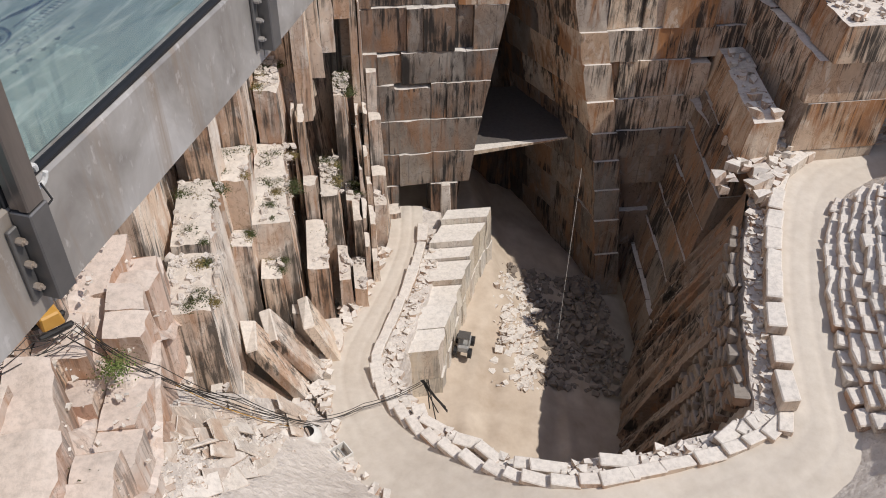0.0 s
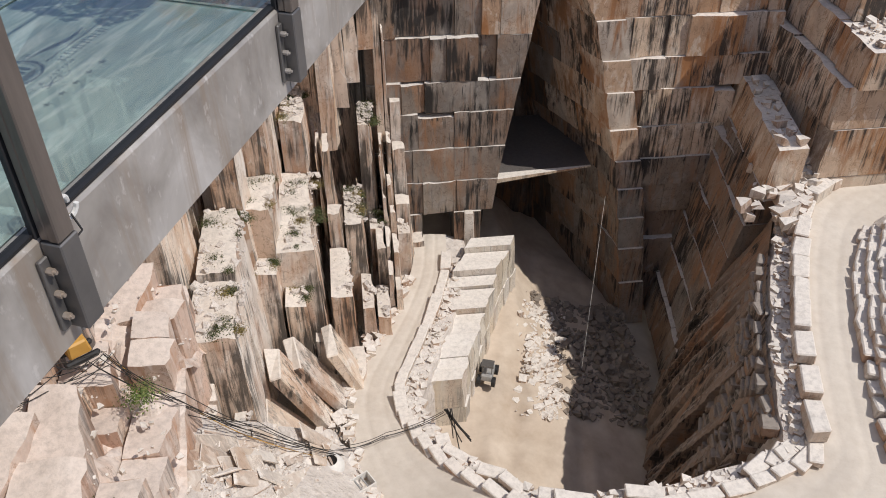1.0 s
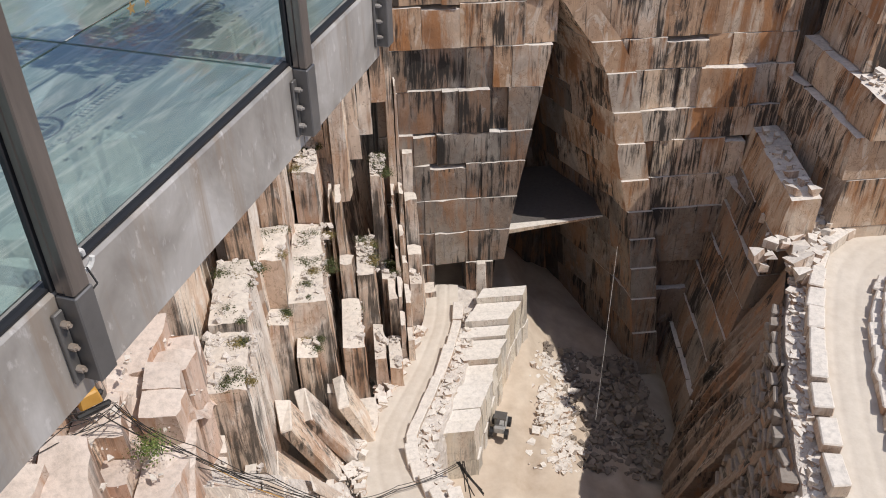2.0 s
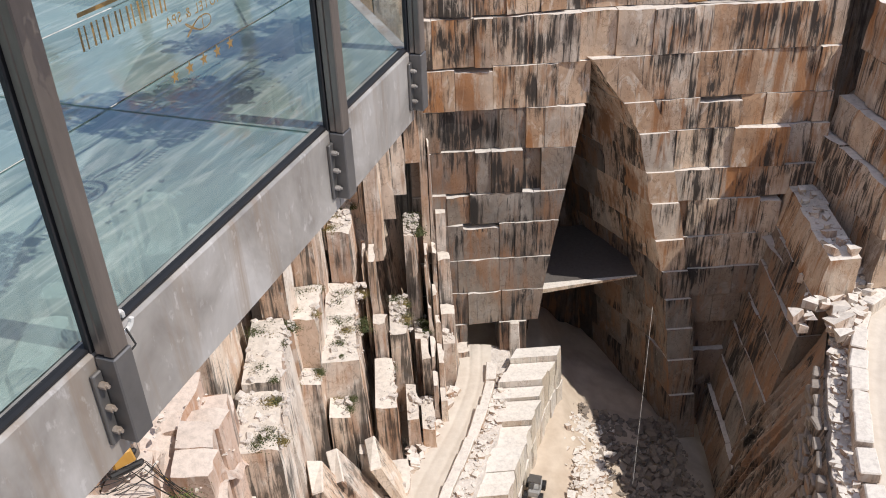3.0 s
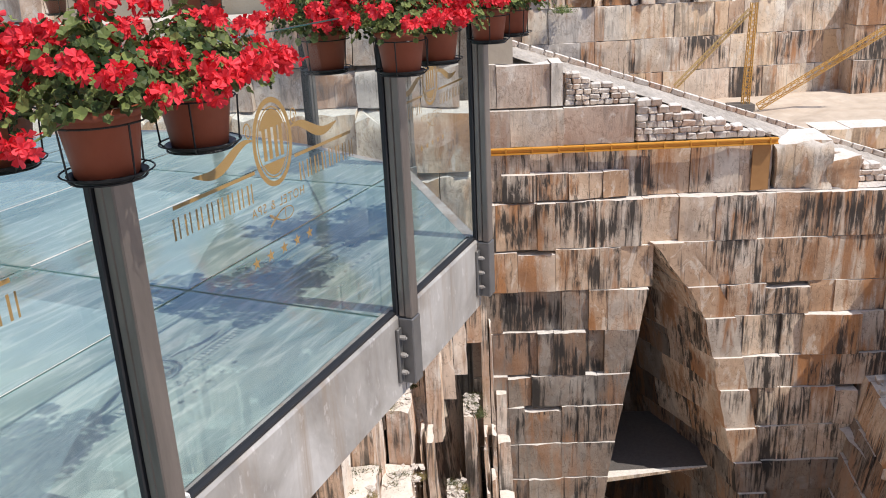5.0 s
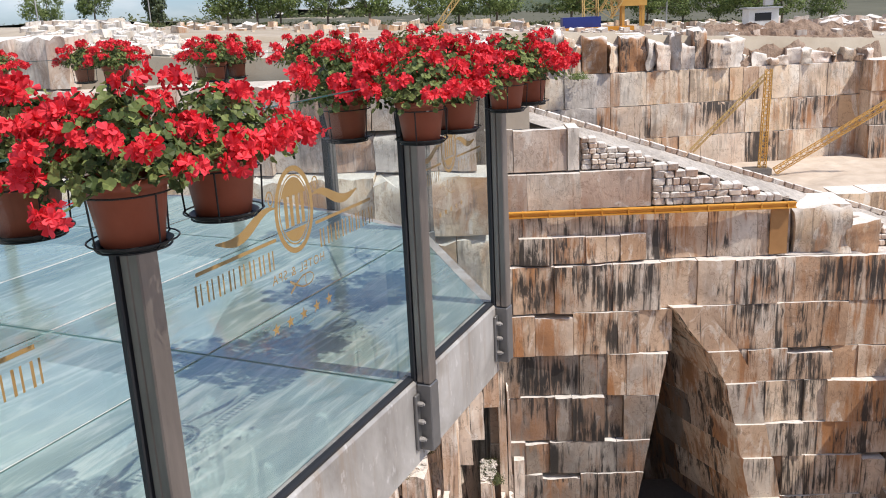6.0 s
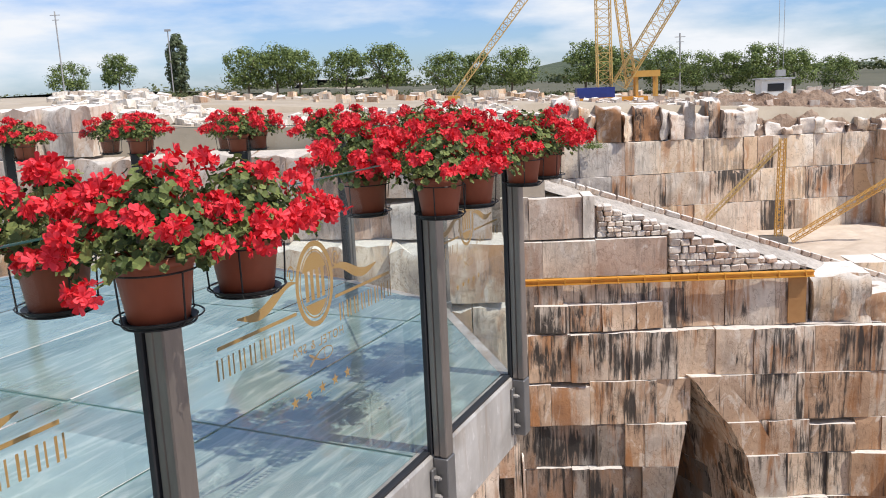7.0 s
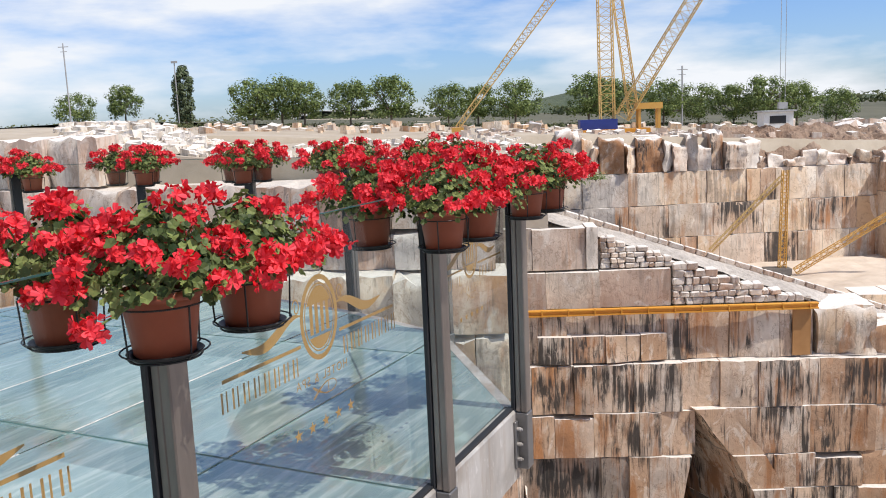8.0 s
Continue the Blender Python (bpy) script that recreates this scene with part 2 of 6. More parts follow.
M_LEAF = leafy("geranium_leaf", (0.018, 0.040, 0.010), (0.25, 0.30, 0.095))
M_PETAL = leafy("geranium_petal", (0.60, 0.008, 0.014), (0.92, 0.075, 0.10), 0.25)
M_TREE = leafy("tree_leaf", (0.06, 0.10, 0.028), (0.25, 0.31, 0.10))
M_POPLAR = leafy("poplar_leaf", (0.07, 0.10, 0.045), (0.15, 0.18, 0.10))
M_BUSH = leafy("bush_leaf", (0.045, 0.065, 0.022), (0.12, 0.13, 0.05))
M_DRY = leafy("dry_grass", (0.16, 0.13, 0.04), (0.30, 0.24, 0.10))


def glassy(name, tint, rough=0.0):
    m = bpy.data.materials.new(name)
    m.use_nodes = True
    nt = m.node_tree
    nt.nodes.clear()
    out = nt.nodes.new("ShaderNodeOutputMaterial")
    tr = nt.nodes.new("ShaderNodeBsdfTransparent")
    tr.inputs["Color"].default_value = (*tint, 1)
    gl = nt.nodes.new("ShaderNodeBsdfGlossy")
    gl.inputs["Roughness"].default_value = rough
    fr = nt.nodes.new("ShaderNodeLayerWeight")
    gloss = maths(nt, "ADD", maths(nt, "MULTIPLY", maths(nt, "POWER", fr.outputs["Facing"], 4.0), 0.35), 0.04)
    mix = nt.nodes.new("ShaderNodeMixShader")
    nt.links.new(gloss, mix.inputs[0])
    nt.links.new(tr.outputs[0], mix.inputs[1])
    nt.links.new(gl.outputs[0], mix.inputs[2])
    nt.links.new(mix.outputs[0], out.inputs["Surface"])
    return m


M_GLASS = glassy("rail_glass", (0.86, 0.90, 0.89))
M_GOLD = plain("gold_film", (0.36, 0.20, 0.06), (0.46, 0.27, 0.09), 6, 0.45, 0.2, bumps=0)


def deck_glass():
    """Thick greenish walk-on glass: half frosted and reflecting, with wavy reflections also painted in as fine streaks
    along its length.
    """
    m, nt, b = base_mat("walk_on_glass", 0.5)
    pos, shift, rnd, top = spot_coords(nt)
    turn = nt.nodes.new("ShaderNodeMapping")
    turn.inputs["Rotation"].default_value = (0, 0, radians(23))
    nt.links.new(pos, turn.inputs["Vector"])
    along_deck = turn.outputs["Vector"]
    cloud = noise_of(nt, pos, 0.9, 3, 0.5, (1, 1, 1), None, 0.5)
    streak = noise_of(nt, along_deck, 13.0, 3, 0.55, (1.0, 0.14, 1), None, 1.3)
    broad = noise_of(nt, along_deck, 1.6, 3, 0.55, (1.0, 0.5, 1), None, 0.6)
    b.inputs["Specular IOR Level"].default_value = 0.2
    body = ramp_of(nt, [(0.3, (0.21, 0.305, 0.285)), (0.7, (0.365, 0.46, 0.42))], cloud)
    # Pale streaks in the base colour imitate rippled reflections.
    body = mix_of(nt, body, (0.70, 0.74, 0.66), ramp_of(nt, [(0.50, (0, 0, 0)), (0.68, (0.5, 0.5, 0.5))], streak))
    nt.links.new(body, b.inputs["Base Color"])
    tr = nt.nodes.new("ShaderNodeBsdfTransparent")
    tr.inputs["Color"].default_value = (0.46, 0.66, 0.68, 1)
    mix = nt.nodes.new("ShaderNodeMixShader")
    frost = maths(nt, "ADD", maths(nt, "MULTIPLY", broad, 0.5), maths(nt, "MULTIPLY", streak, 0.28))
    nt.links.new(ramp_of(nt, [(0.28, (0.50, 0.50, 0.50)), (0.50, (0.82, 0.82, 0.82))], frost), mix.inputs[0])
    nt.links.new(tr.outputs[0], mix.inputs[1])
    nt.links.new(b.outputs[0], mix.inputs[2])
    gl = nt.nodes.new("ShaderNodeBsdfGlossy")
    gl.inputs["Roughness"].default_value = 0.06
    gl.inputs["Color"].default_value = (0.84, 0.96, 0.94, 1)
    bp = nt.nodes.new("ShaderNodeBump")
    bp.inputs["Strength"].default_value = 0.35
    bp.inputs["Distance"].default_value = 0.02
    nt.links.new(maths(nt, "ADD", maths(nt, "MULTIPLY", broad, 0.5), maths(nt, "MULTIPLY", streak, 0.30)), bp.inputs["Height"])
    nt.links.new(bp.outputs["Normal"], gl.inputs["Normal"])
    lw = nt.nodes.new("ShaderNodeLayerWeight")
    fac = maths(nt, "ADD", maths(nt, "MULTIPLY", maths(nt, "POWER", lw.outputs["Facing"], 3.0), 0.50), 0.12)
    mix2 = nt.nodes.new("ShaderNodeMixShader")
    nt.links.new(fac, mix2.inputs[0])
    nt.links.new(mix.outputs[0], mix2.inputs[1])
    nt.links.new(gl.outputs[0], mix2.inputs[2])
    nt.links.new(mix2.outputs[0], nt.nodes["Material Output"].inputs["Surface"])
    return m


M_DECK = deck_glass()
M_EDGE = plain("glass_edge_green", (0.02, 0.06, 0.06), (0.04, 0.10, 0.09), 8, 0.2, bumps=0)


# ---------------------------------------------------------------- mesh helpers
def mesh_ob(name, verts, faces, material, parent=None, smooth=False):
    me = bpy.data.meshes.new(name)
    me.from_pydata([tuple(v) for v in verts], [], faces)
    me.materials.append(material)
    if smooth:
        me.polygons.foreach_set("use_smooth", [True] * len(me.polygons))
    me.update()
    ob = new(name, me)
    ob.parent = parent
    return ob


def part(name, bm, material, parent=None, label="", smooth=False):
    me = bpy.data.meshes.new(name)
    bm.to_mesh(me)
    bm.free()
    me.materials.append(material)
    if smooth:
        me.polygons.foreach_set("use_smooth", [True] * len(me.polygons))
    ob = new(name, me)
    ob.parent = parent
    if label:
        tagged(ob, label)
    return ob


def empty(name, m=Matrix(), **tags):
    ob = new(name)
    ob.empty_display_size = 0.2
    ob.matrix_world = m
    return tagged(ob, **tags)


QUADS = ((0, 3, 2, 1), (4, 5, 6, 7), (0, 1, 5, 4), (1, 2, 6, 5), (2, 3, 7, 6), (3, 0, 4, 7))


def hexa(c, cham):
    """Vertices and faces of a block with broken edges; c: four corners below, four above, anticlockwise."""
    c = [Vector(v) for v in c]
    verts, at, faces = [], {}, []
    for f, q in enumerate(QUADS):
        for i, k in enumerate(q):
            p, n = c[q[i - 1]], c[q[(i + 1) % 4]]
            a, b = p - c[k], n - c[k]
            ca, cb = min(cham, a.length * 0.3), min(cham, b.length * 0.3)
            at[f, k] = len(verts)
            verts.append(c[k] + a.normalized() * ca + b.normalized() * cb)
        faces.append(tuple(at[f, k] for k in q))
    for f, q in enumerate(QUADS):
        for i in range(4):
            a, b = q[i], q[(i + 1) % 4]
            for g in range(f + 1, 6):
                r = QUADS[g]
                if a in r and b in r:
                    faces.append((at[f, b], at[f, a], at[g, a], at[g, b]))
    for k in range(8):
        fs = [f for f in range(6) if k in QUADS[f]]
        tri = [at[f, k] for f in fs]
        n = (verts[tri[1]] - verts[tri[0]]).cross(verts[tri[2]] - verts[tri[0]])
        mid = sum(c, Vector()) / 8
        faces.append(tuple(tri if n.dot(c[k] - mid) > 0 else tri[::-1]))
    return verts, faces


def rough_box(rng, sx, sy, sz, jit):
    """Eight corners of an uneven block, standing on z = 0."""
    out = []
    for z in (0, sz):
        for x, y in ((-1, -1), (1, -1), (1, 1), (-1, 1)):
            out.append(Vector((x * sx / 2 + rng.uniform(-jit, jit) * sx, y * sy / 2 + rng.uniform(-jit, jit) * sy, z + (rng.uniform(-jit, jit) * sz if z else 0))))
    return out


class Heap:
    """Many uneven pieces joined into one mesh."""

    def __init__(self):
        self.v, self.f = [], []

    def add(self, verts, faces):
        n = len(self.v)
        self.v.extend(verts)
        self.f.extend(tuple(i + n for i in f) for f in faces)

    def stone(self, rng, place, size, flat=0.7, jit=0.24):
        s = [size * rng.uniform(0.6, 1.3) for _ in range(3)]
        c = rough_box(rng, s[0], s[1], s[2] * flat, jit)
        m = Matrix.Translation(place) @ Euler((rng.uniform(-0.25, 0.25), rng.uniform(-0.25, 0.25), rng.uniform(0, 6.3))).to_matrix().to_4x4()
        self.add([m @ v for v in c], QUADS)

    def leaf(self, place, normal, size, rng):
        n = Vector(normal).normalized()
        t = n.orthogonal().normalized()
        t = Matrix.Rotation(rng.uniform(0, 6.3), 3, n) @ t
        b = n.cross(t)
        p = Vector(place)
        self.add([p - t * size * 0.5, p + b * size * 0.32 - n * size * 0.08, p + t * size * 0.5, p - b * size * 0.32 - n * size * 0.08], [(0, 1, 2, 3)])

    def tube(self, a, b, r, sides=6):
        a, b = Vector(a), Vector(b)
        d = (b - a).normalized()
        t = d.orthogonal().normalized()
        u = d.cross(t)
        ring = [t * math.cos(k * 2 * math.pi / sides) + u * math.sin(k * 2 * math.pi / sides) for k in range(sides)]
        self.add([a + q * r for q in ring] + [b + q * r for q in ring],
                 [(k, (k + 1) % sides, sides + (k + 1) % sides, sides + k) for k in range(sides)] + [tuple(range(sides))[::-1], tuple(range(sides, 2 * sides))])

    def box(self, lo, hi, m=None):
        c = [Vector((x, y, z)) for z in (lo[2], hi[2]) for x, y in ((lo[0], lo[1]), (hi[0], lo[1]), (hi[0], hi[1]), (lo[0], hi[1]))]
        self.add([m @ v for v in c] if m else c, QUADS)

    def ob(self, name, material, parent=None, smooth=False):
        return mesh_ob(name, self.v, self.f, material, parent, smooth)


def sheet(name, material, fn, us, vs, parent=None, smooth=False):
    """A surface over two parameters: fn(u, v) gives its points."""
    nu, nv = len(us), len(vs)
    verts = [fn(u, v) for u in us for v in vs]
    faces = [(i * nv + j, (i + 1) * nv + j, (i + 1) * nv + j + 1, i * nv + j + 1) for i in range(nu - 1) for j in range(nv - 1)]
    return mesh_ob(name, verts, faces, material, parent, smooth)


def steps(a, b, n):
    return [a + (b - a) * i / (n - 1) for i in range(n)]


def block(parent, corners, cham, material, name="block"):
    v, f = hexa(corners, cham)
    return mesh_ob(name, v, f, material, parent)


def rock_block(parent, c, material, nx=3, nz=3, amp=0.12, name="block", broken=0.1, seed=0.0):
    """A block whose face (corners 0, 1, 5, 4) is uneven split rock, with a chipped upper lip."""
    c = [Vector(v) for v in c]
    n = (c[1] - c[0]).cross(c[4] - c[0]).normalized()
    v, f = [], []
    for j in range(nz + 1):
        for i in range(nx + 1):
            s, t = i / nx, j / nz
            p = c[0].lerp(c[1], s).lerp(c[4].lerp(c[5], s), t)
            q = p + Vector((seed, 0, 0))
            out = amp * (noise.noise(q * 0.55) + 0.6 * noise.noise(q * 1.7))
            p = p + n * out
            if j == nz:
                p = p - n * broken * abs(noise.noise(q * 2.3)) * 2 - Vector((0, 0, broken * abs(noise.noise(q * 1.9 + Vector((7, 0, 0)))) * 1.6))
            v.append(p)
    k = nx + 1
    for j in range(nz):
        for i in range(nx):
            f.append((j * k + i, j * k + i + 1, (j + 1) * k + i + 1, (j + 1) * k + i))
    e = len(v)              # the rim again, so that the face keeps a sharp edge
    v += [Vector(p) for p in v]
    m = len(v)
    v += [c[3], c[2], c[6], c[7]]
    f.append(tuple(e + nz * k + i for i in range(k)) + (m + 2, m + 3))
    f.append(tuple(e + i for i in range(k))[::-1] + (m, m + 1))
    f.append(tuple(e + j * k for j in range(nz + 1)) + (m + 3, m))
    f.append(tuple(e + j * k + nx for j in range(nz, -1, -1)) + (m + 1, m + 2))
    used = sorted({i for q in f for i in q})
    at = {i: n for n, i in enumerate(used)}
    ob = mesh_ob(name, [v[i] for i in used], [tuple(at[i] for i in q) for q in f], material, parent)
    ob.data.polygons.foreach_set("use_smooth", [i < nx * nz for i in range(len(f))])
    return ob


def jag(p, amount, scale):
    return amount * noise.noise(Vector(p) * scale)


# ---------------------------------------------------------------- the pit
ROAD_Z = -46.6
WALL_Y = 62.0
COURSES_WEST = [-17.3, -21.0, -24.4, -27.8, -31.5, -34.2, -37.5, -40.7, -43.9, -48.0]
COURSES_EAST = [-17.3, -20.8, -24.4, -27.0, -30.4, -33.2, -36.6, -39.7, -42.5, -45.6, -49.0, -53.0, -58.5]
PROW = [(-17.0, 13.6), (-20.8, 15.0), (-24.0, 17.6), (-26.9, 19.2), (-33.0, 20.5), (-40.0, 22.0), (-46.0, 23.0), (-58.5, 24.5)]


def run_through(table, at):
    """Straight steps between the pairs of a table, sorted either way."""
    t = sorted(table)
    if at <= t[0][0]:
        return t[0][1]
    for (a, p), (b, q) in zip(t, t[1:]):
        if at <= b:
            return p + (q - p) * (at - a) / (b - a)
    return t[-1][1]


def tent_left(z):       # western edge of the cavern's mouth
    return 14.9 + (z + 23.8) * 0.185 - 0.06 * min(0.0, z + 40)


def tent_right(z):      # the prow east of the cavern, from which a face runs back
    return run_through(PROW, z)


def sawn_course(parent, rng, z0, z1, x0, x1, y, pick, left=None, right=None, sizes=(1.5, 2.2, 2.9, 3.6, 4.4), seed=0.0):
    """One course of a sawn face along x: blocks nearly flush, thin joints, now and then one set back or split off."""
    x = x0
    while x < x1 - 0.3:
        w = rng.choice(sizes) * rng.uniform(0.85, 1.15)
        if x1 - x - w < 1.3:
            w = x1 - x
        odd = rng.random()
        out = rng.uniform(-0.05, 0.05) + (rng.uniform(0.18, 0.5) if odd < 0.12 else rng.uniform(-0.3, -0.12) if odd > 0.9 else 0)
        tilt = rng.uniform(-0.07, 0.07) if odd < 0.8 else rng.uniform(-0.3, 0.3)
        g = rng.uniform(0.008, 0.022)
        xb, xt = [x + g, x + w - g], [x + g, x + w - g]
        if right and abs(x + w - x1) < 0.01:
            xb[1], xt[1] = right(z0), right(z1)
        if left and abs(x - x0) < 0.01:
            xb[0], xt[0] = left(z0), left(z1)
        top = z1 - 0.015 - (rng.uniform(0.1, 0.4) if rng.random() < 0.12 else 0)
        yy, d = y + out, 3.4
        c = [(xb[0], yy, z0), (xb[1], yy + tilt, z0), (xb[1], yy + d, z0), (xb[0], yy + d, z0),
             (xt[0], yy + 0.04, top), (xt[1], yy + tilt + 0.04, top), (xt[1], yy + d, top), (xt[0], yy + d, top)]
        rock_block(parent, c, pick(x, z1), max(3, int(w / 0.45)), 6, 0.13, broken=0.10, seed=seed)
        x += w


def wall_with_cavern():
    rng = random.Random(4)
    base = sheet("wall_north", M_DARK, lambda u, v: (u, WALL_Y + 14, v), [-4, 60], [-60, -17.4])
    tagged(base, "tall sawn marble pit wall with rust and black runs", "quarry wall", kind="structure")
    # Lower courses take the darkened marble: algae streaks and painted shade together.
    west = lambda x, z: M_SHADED_WALL if z < -23.5 and (z < -27 or x < 9) else M_WALL
    east = lambda x, z: M_SHADED_WALL if z < -39 else M_WALL
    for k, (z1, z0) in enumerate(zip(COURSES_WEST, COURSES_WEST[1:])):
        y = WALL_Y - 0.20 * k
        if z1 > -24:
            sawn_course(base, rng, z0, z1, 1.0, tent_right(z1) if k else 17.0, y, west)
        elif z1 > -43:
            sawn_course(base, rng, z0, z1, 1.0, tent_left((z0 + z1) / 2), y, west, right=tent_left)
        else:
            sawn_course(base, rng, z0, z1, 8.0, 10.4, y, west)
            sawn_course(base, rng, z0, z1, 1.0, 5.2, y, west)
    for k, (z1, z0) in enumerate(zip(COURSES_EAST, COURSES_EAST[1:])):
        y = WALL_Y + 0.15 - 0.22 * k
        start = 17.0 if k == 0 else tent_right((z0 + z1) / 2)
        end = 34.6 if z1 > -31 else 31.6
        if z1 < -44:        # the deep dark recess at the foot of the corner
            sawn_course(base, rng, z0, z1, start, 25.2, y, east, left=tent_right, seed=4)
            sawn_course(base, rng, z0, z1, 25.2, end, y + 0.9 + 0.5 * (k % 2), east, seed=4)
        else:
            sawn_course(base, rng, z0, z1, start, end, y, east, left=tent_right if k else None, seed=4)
    # inside of the cavern: overhanging west face, back wall, and the face that runs back from the prow
    def left_face(u, v):
        return (tent_left(v) + u * 0.25 + jag((u, v, 3), 0.3, 0.4), WALL_Y + 1.5 + u * 1.0, v)
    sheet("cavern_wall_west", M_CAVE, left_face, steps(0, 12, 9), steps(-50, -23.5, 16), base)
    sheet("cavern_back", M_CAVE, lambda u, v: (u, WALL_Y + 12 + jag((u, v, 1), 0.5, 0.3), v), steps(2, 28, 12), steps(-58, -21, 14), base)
    for k in range(1, len(COURSES_EAST) - 1):
        z1, z0 = COURSES_EAST[k], COURSES_EAST[k + 1]
        y = WALL_Y - 0.1 - 0.22 * k
        while y < WALL_Y + 11:
            w = rng.uniform(2.4, 4.6)
            j = rng.uniform(-0.05, 0.05)
            def at(yy, z, back):
                return (tent_right(z) - max(0, yy - WALL_Y) * 0.46 + j + back, yy, z)
            e = y + w - 0.02
            c = [at(e, z0, 0), at(y, z0, 0), at(y, z0, 2.4), at(e, z0, 2.4), at(e, z1 - .02, 0.05), at(y, z1 - .02, 0.05), at(y, z1 - .02, 2.4), at(e, z1 - .02, 2.4)]
            # Darker marble with depth into the cavern, so its shade is in the colour.
            rock_block(base, c, (M_WALL if z1 > -38 else M_SHADED_WALL) if y < WALL_Y + 4 else M_SHADED_WALL if y < WALL_Y + 7 else M_CAVE, 7, 6, 0.13, broken=0.08, seed=2.0)
            y += w
    return base


def slab_in_cavern():
    bm = bmesh.new()
    pts = [(10.4, 61.3), (20.6, 62.6), (20.6, 72), (10.4, 72)]
    lo = [bm.verts.new((x, y, -41.7 + 0.2 * (x > 15))) for x, y in pts]
    hi = [bm.verts.new((x, y, -41.35)) for x, y in pts]
    bm.faces.new(lo[::-1])
    bm.faces.new(hi)
    for i in range(4):
        bm.faces.new((lo[i], lo[(i + 1) % 4], hi[(i + 1) % 4], hi[i]))
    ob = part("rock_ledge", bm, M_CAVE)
    # Dark slab and pale lip: shade and sunlit edge put into the colours.
    lip = [(10.3, 61.2), (20.6, 62.55), (20.6, 62.7), (10.3, 62.3)]
    bm = bmesh.new()
    lo = [bm.verts.new((x, y, -41.8 + 0.36 * (x > 15))) for x, y in lip]
    hi = [bm.verts.new((x, y, -41.33)) for x, y in lip]
    bm.faces.new(lo[::-1])
    bm.faces.new(hi)
    for i in range(4):
        bm.faces.new((lo[i], lo[(i + 1) % 4], hi[(i + 1) % 4], hi[i]))
    part("lip", bm, M_PALE, ob, "front edge in pale marble, painted as sunlit")
    return tagged(ob, "marble ledge across the cavern mouth, painted dark with a sunlit edge", "rock ledge", kind="structure")


wall_north = wall_with_cavern()
slab_in_cavern()


# road round the pit: centre line and half width, moved along the camera's sight lines to fit its view
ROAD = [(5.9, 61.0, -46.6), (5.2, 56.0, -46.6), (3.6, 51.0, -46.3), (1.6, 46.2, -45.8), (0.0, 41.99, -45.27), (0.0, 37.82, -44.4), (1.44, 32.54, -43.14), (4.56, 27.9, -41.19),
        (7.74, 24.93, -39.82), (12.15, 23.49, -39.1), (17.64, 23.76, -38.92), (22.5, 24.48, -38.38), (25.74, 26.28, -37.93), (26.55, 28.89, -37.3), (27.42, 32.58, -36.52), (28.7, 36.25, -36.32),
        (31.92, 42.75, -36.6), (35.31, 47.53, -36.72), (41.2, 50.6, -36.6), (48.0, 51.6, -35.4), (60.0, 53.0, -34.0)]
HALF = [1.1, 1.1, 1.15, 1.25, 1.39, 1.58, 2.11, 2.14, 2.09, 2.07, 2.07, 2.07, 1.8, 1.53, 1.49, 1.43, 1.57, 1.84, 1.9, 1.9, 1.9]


def along(points, n):
    """Even steps on a smooth line through points."""
    p = [Vector(q) for q in points]
    p = [2 * p[0] - p[1]] + p + [2 * p[-1] - p[-2]]
    fine = []
    for i in range(1, len(p) - 2):
        for k in range(12):
            t = k / 12
            fine.append(0.5 * (2 * p[i] + (p[i + 1] - p[i - 1]) * t + (2 * p[i - 1] - 5 * p[i] + 4 * p[i + 1] - p[i + 2]) * t * t
                               + (3 * p[i] - p[i - 1] - 3 * p[i + 1] + p[i + 2]) * t ** 3))
    fine.append(p[-2])
    run = [0.0]
    for a, b in zip(fine, fine[1:]):
        run.append(run[-1] + (b - a).length)
    out, j = [], 0
    for i in range(n):
        s = run[-1] * i / (n - 1)
        while j < len(run) - 2 and run[j + 1] < s:
            j += 1
        f = (s - run[j]) / max(run[j + 1] - run[j], 1e-6)
        out.append(fine[j].lerp(fine[j + 1], min(max(f, 0), 1)))
    return out


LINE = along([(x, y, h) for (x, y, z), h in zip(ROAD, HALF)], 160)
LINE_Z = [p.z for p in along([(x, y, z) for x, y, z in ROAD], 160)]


def side_of(i):
    a, b = LINE[max(i - 1, 0)], LINE[min(i + 1, len(LINE) - 1)]
    d = Vector((b.x - a.x, b.y - a.y, 0)).normalized()
    return Vector((-d.y, d.x, 0))      # left of the way: towards the pit


def road_height(i):
    return LINE_Z[i]


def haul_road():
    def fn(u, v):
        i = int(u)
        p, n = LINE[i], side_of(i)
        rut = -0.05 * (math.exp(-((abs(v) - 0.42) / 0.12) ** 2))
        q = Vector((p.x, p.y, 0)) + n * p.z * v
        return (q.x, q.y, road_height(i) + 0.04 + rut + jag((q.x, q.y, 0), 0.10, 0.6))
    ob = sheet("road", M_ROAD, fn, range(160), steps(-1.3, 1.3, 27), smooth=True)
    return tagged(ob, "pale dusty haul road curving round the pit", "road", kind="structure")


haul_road()


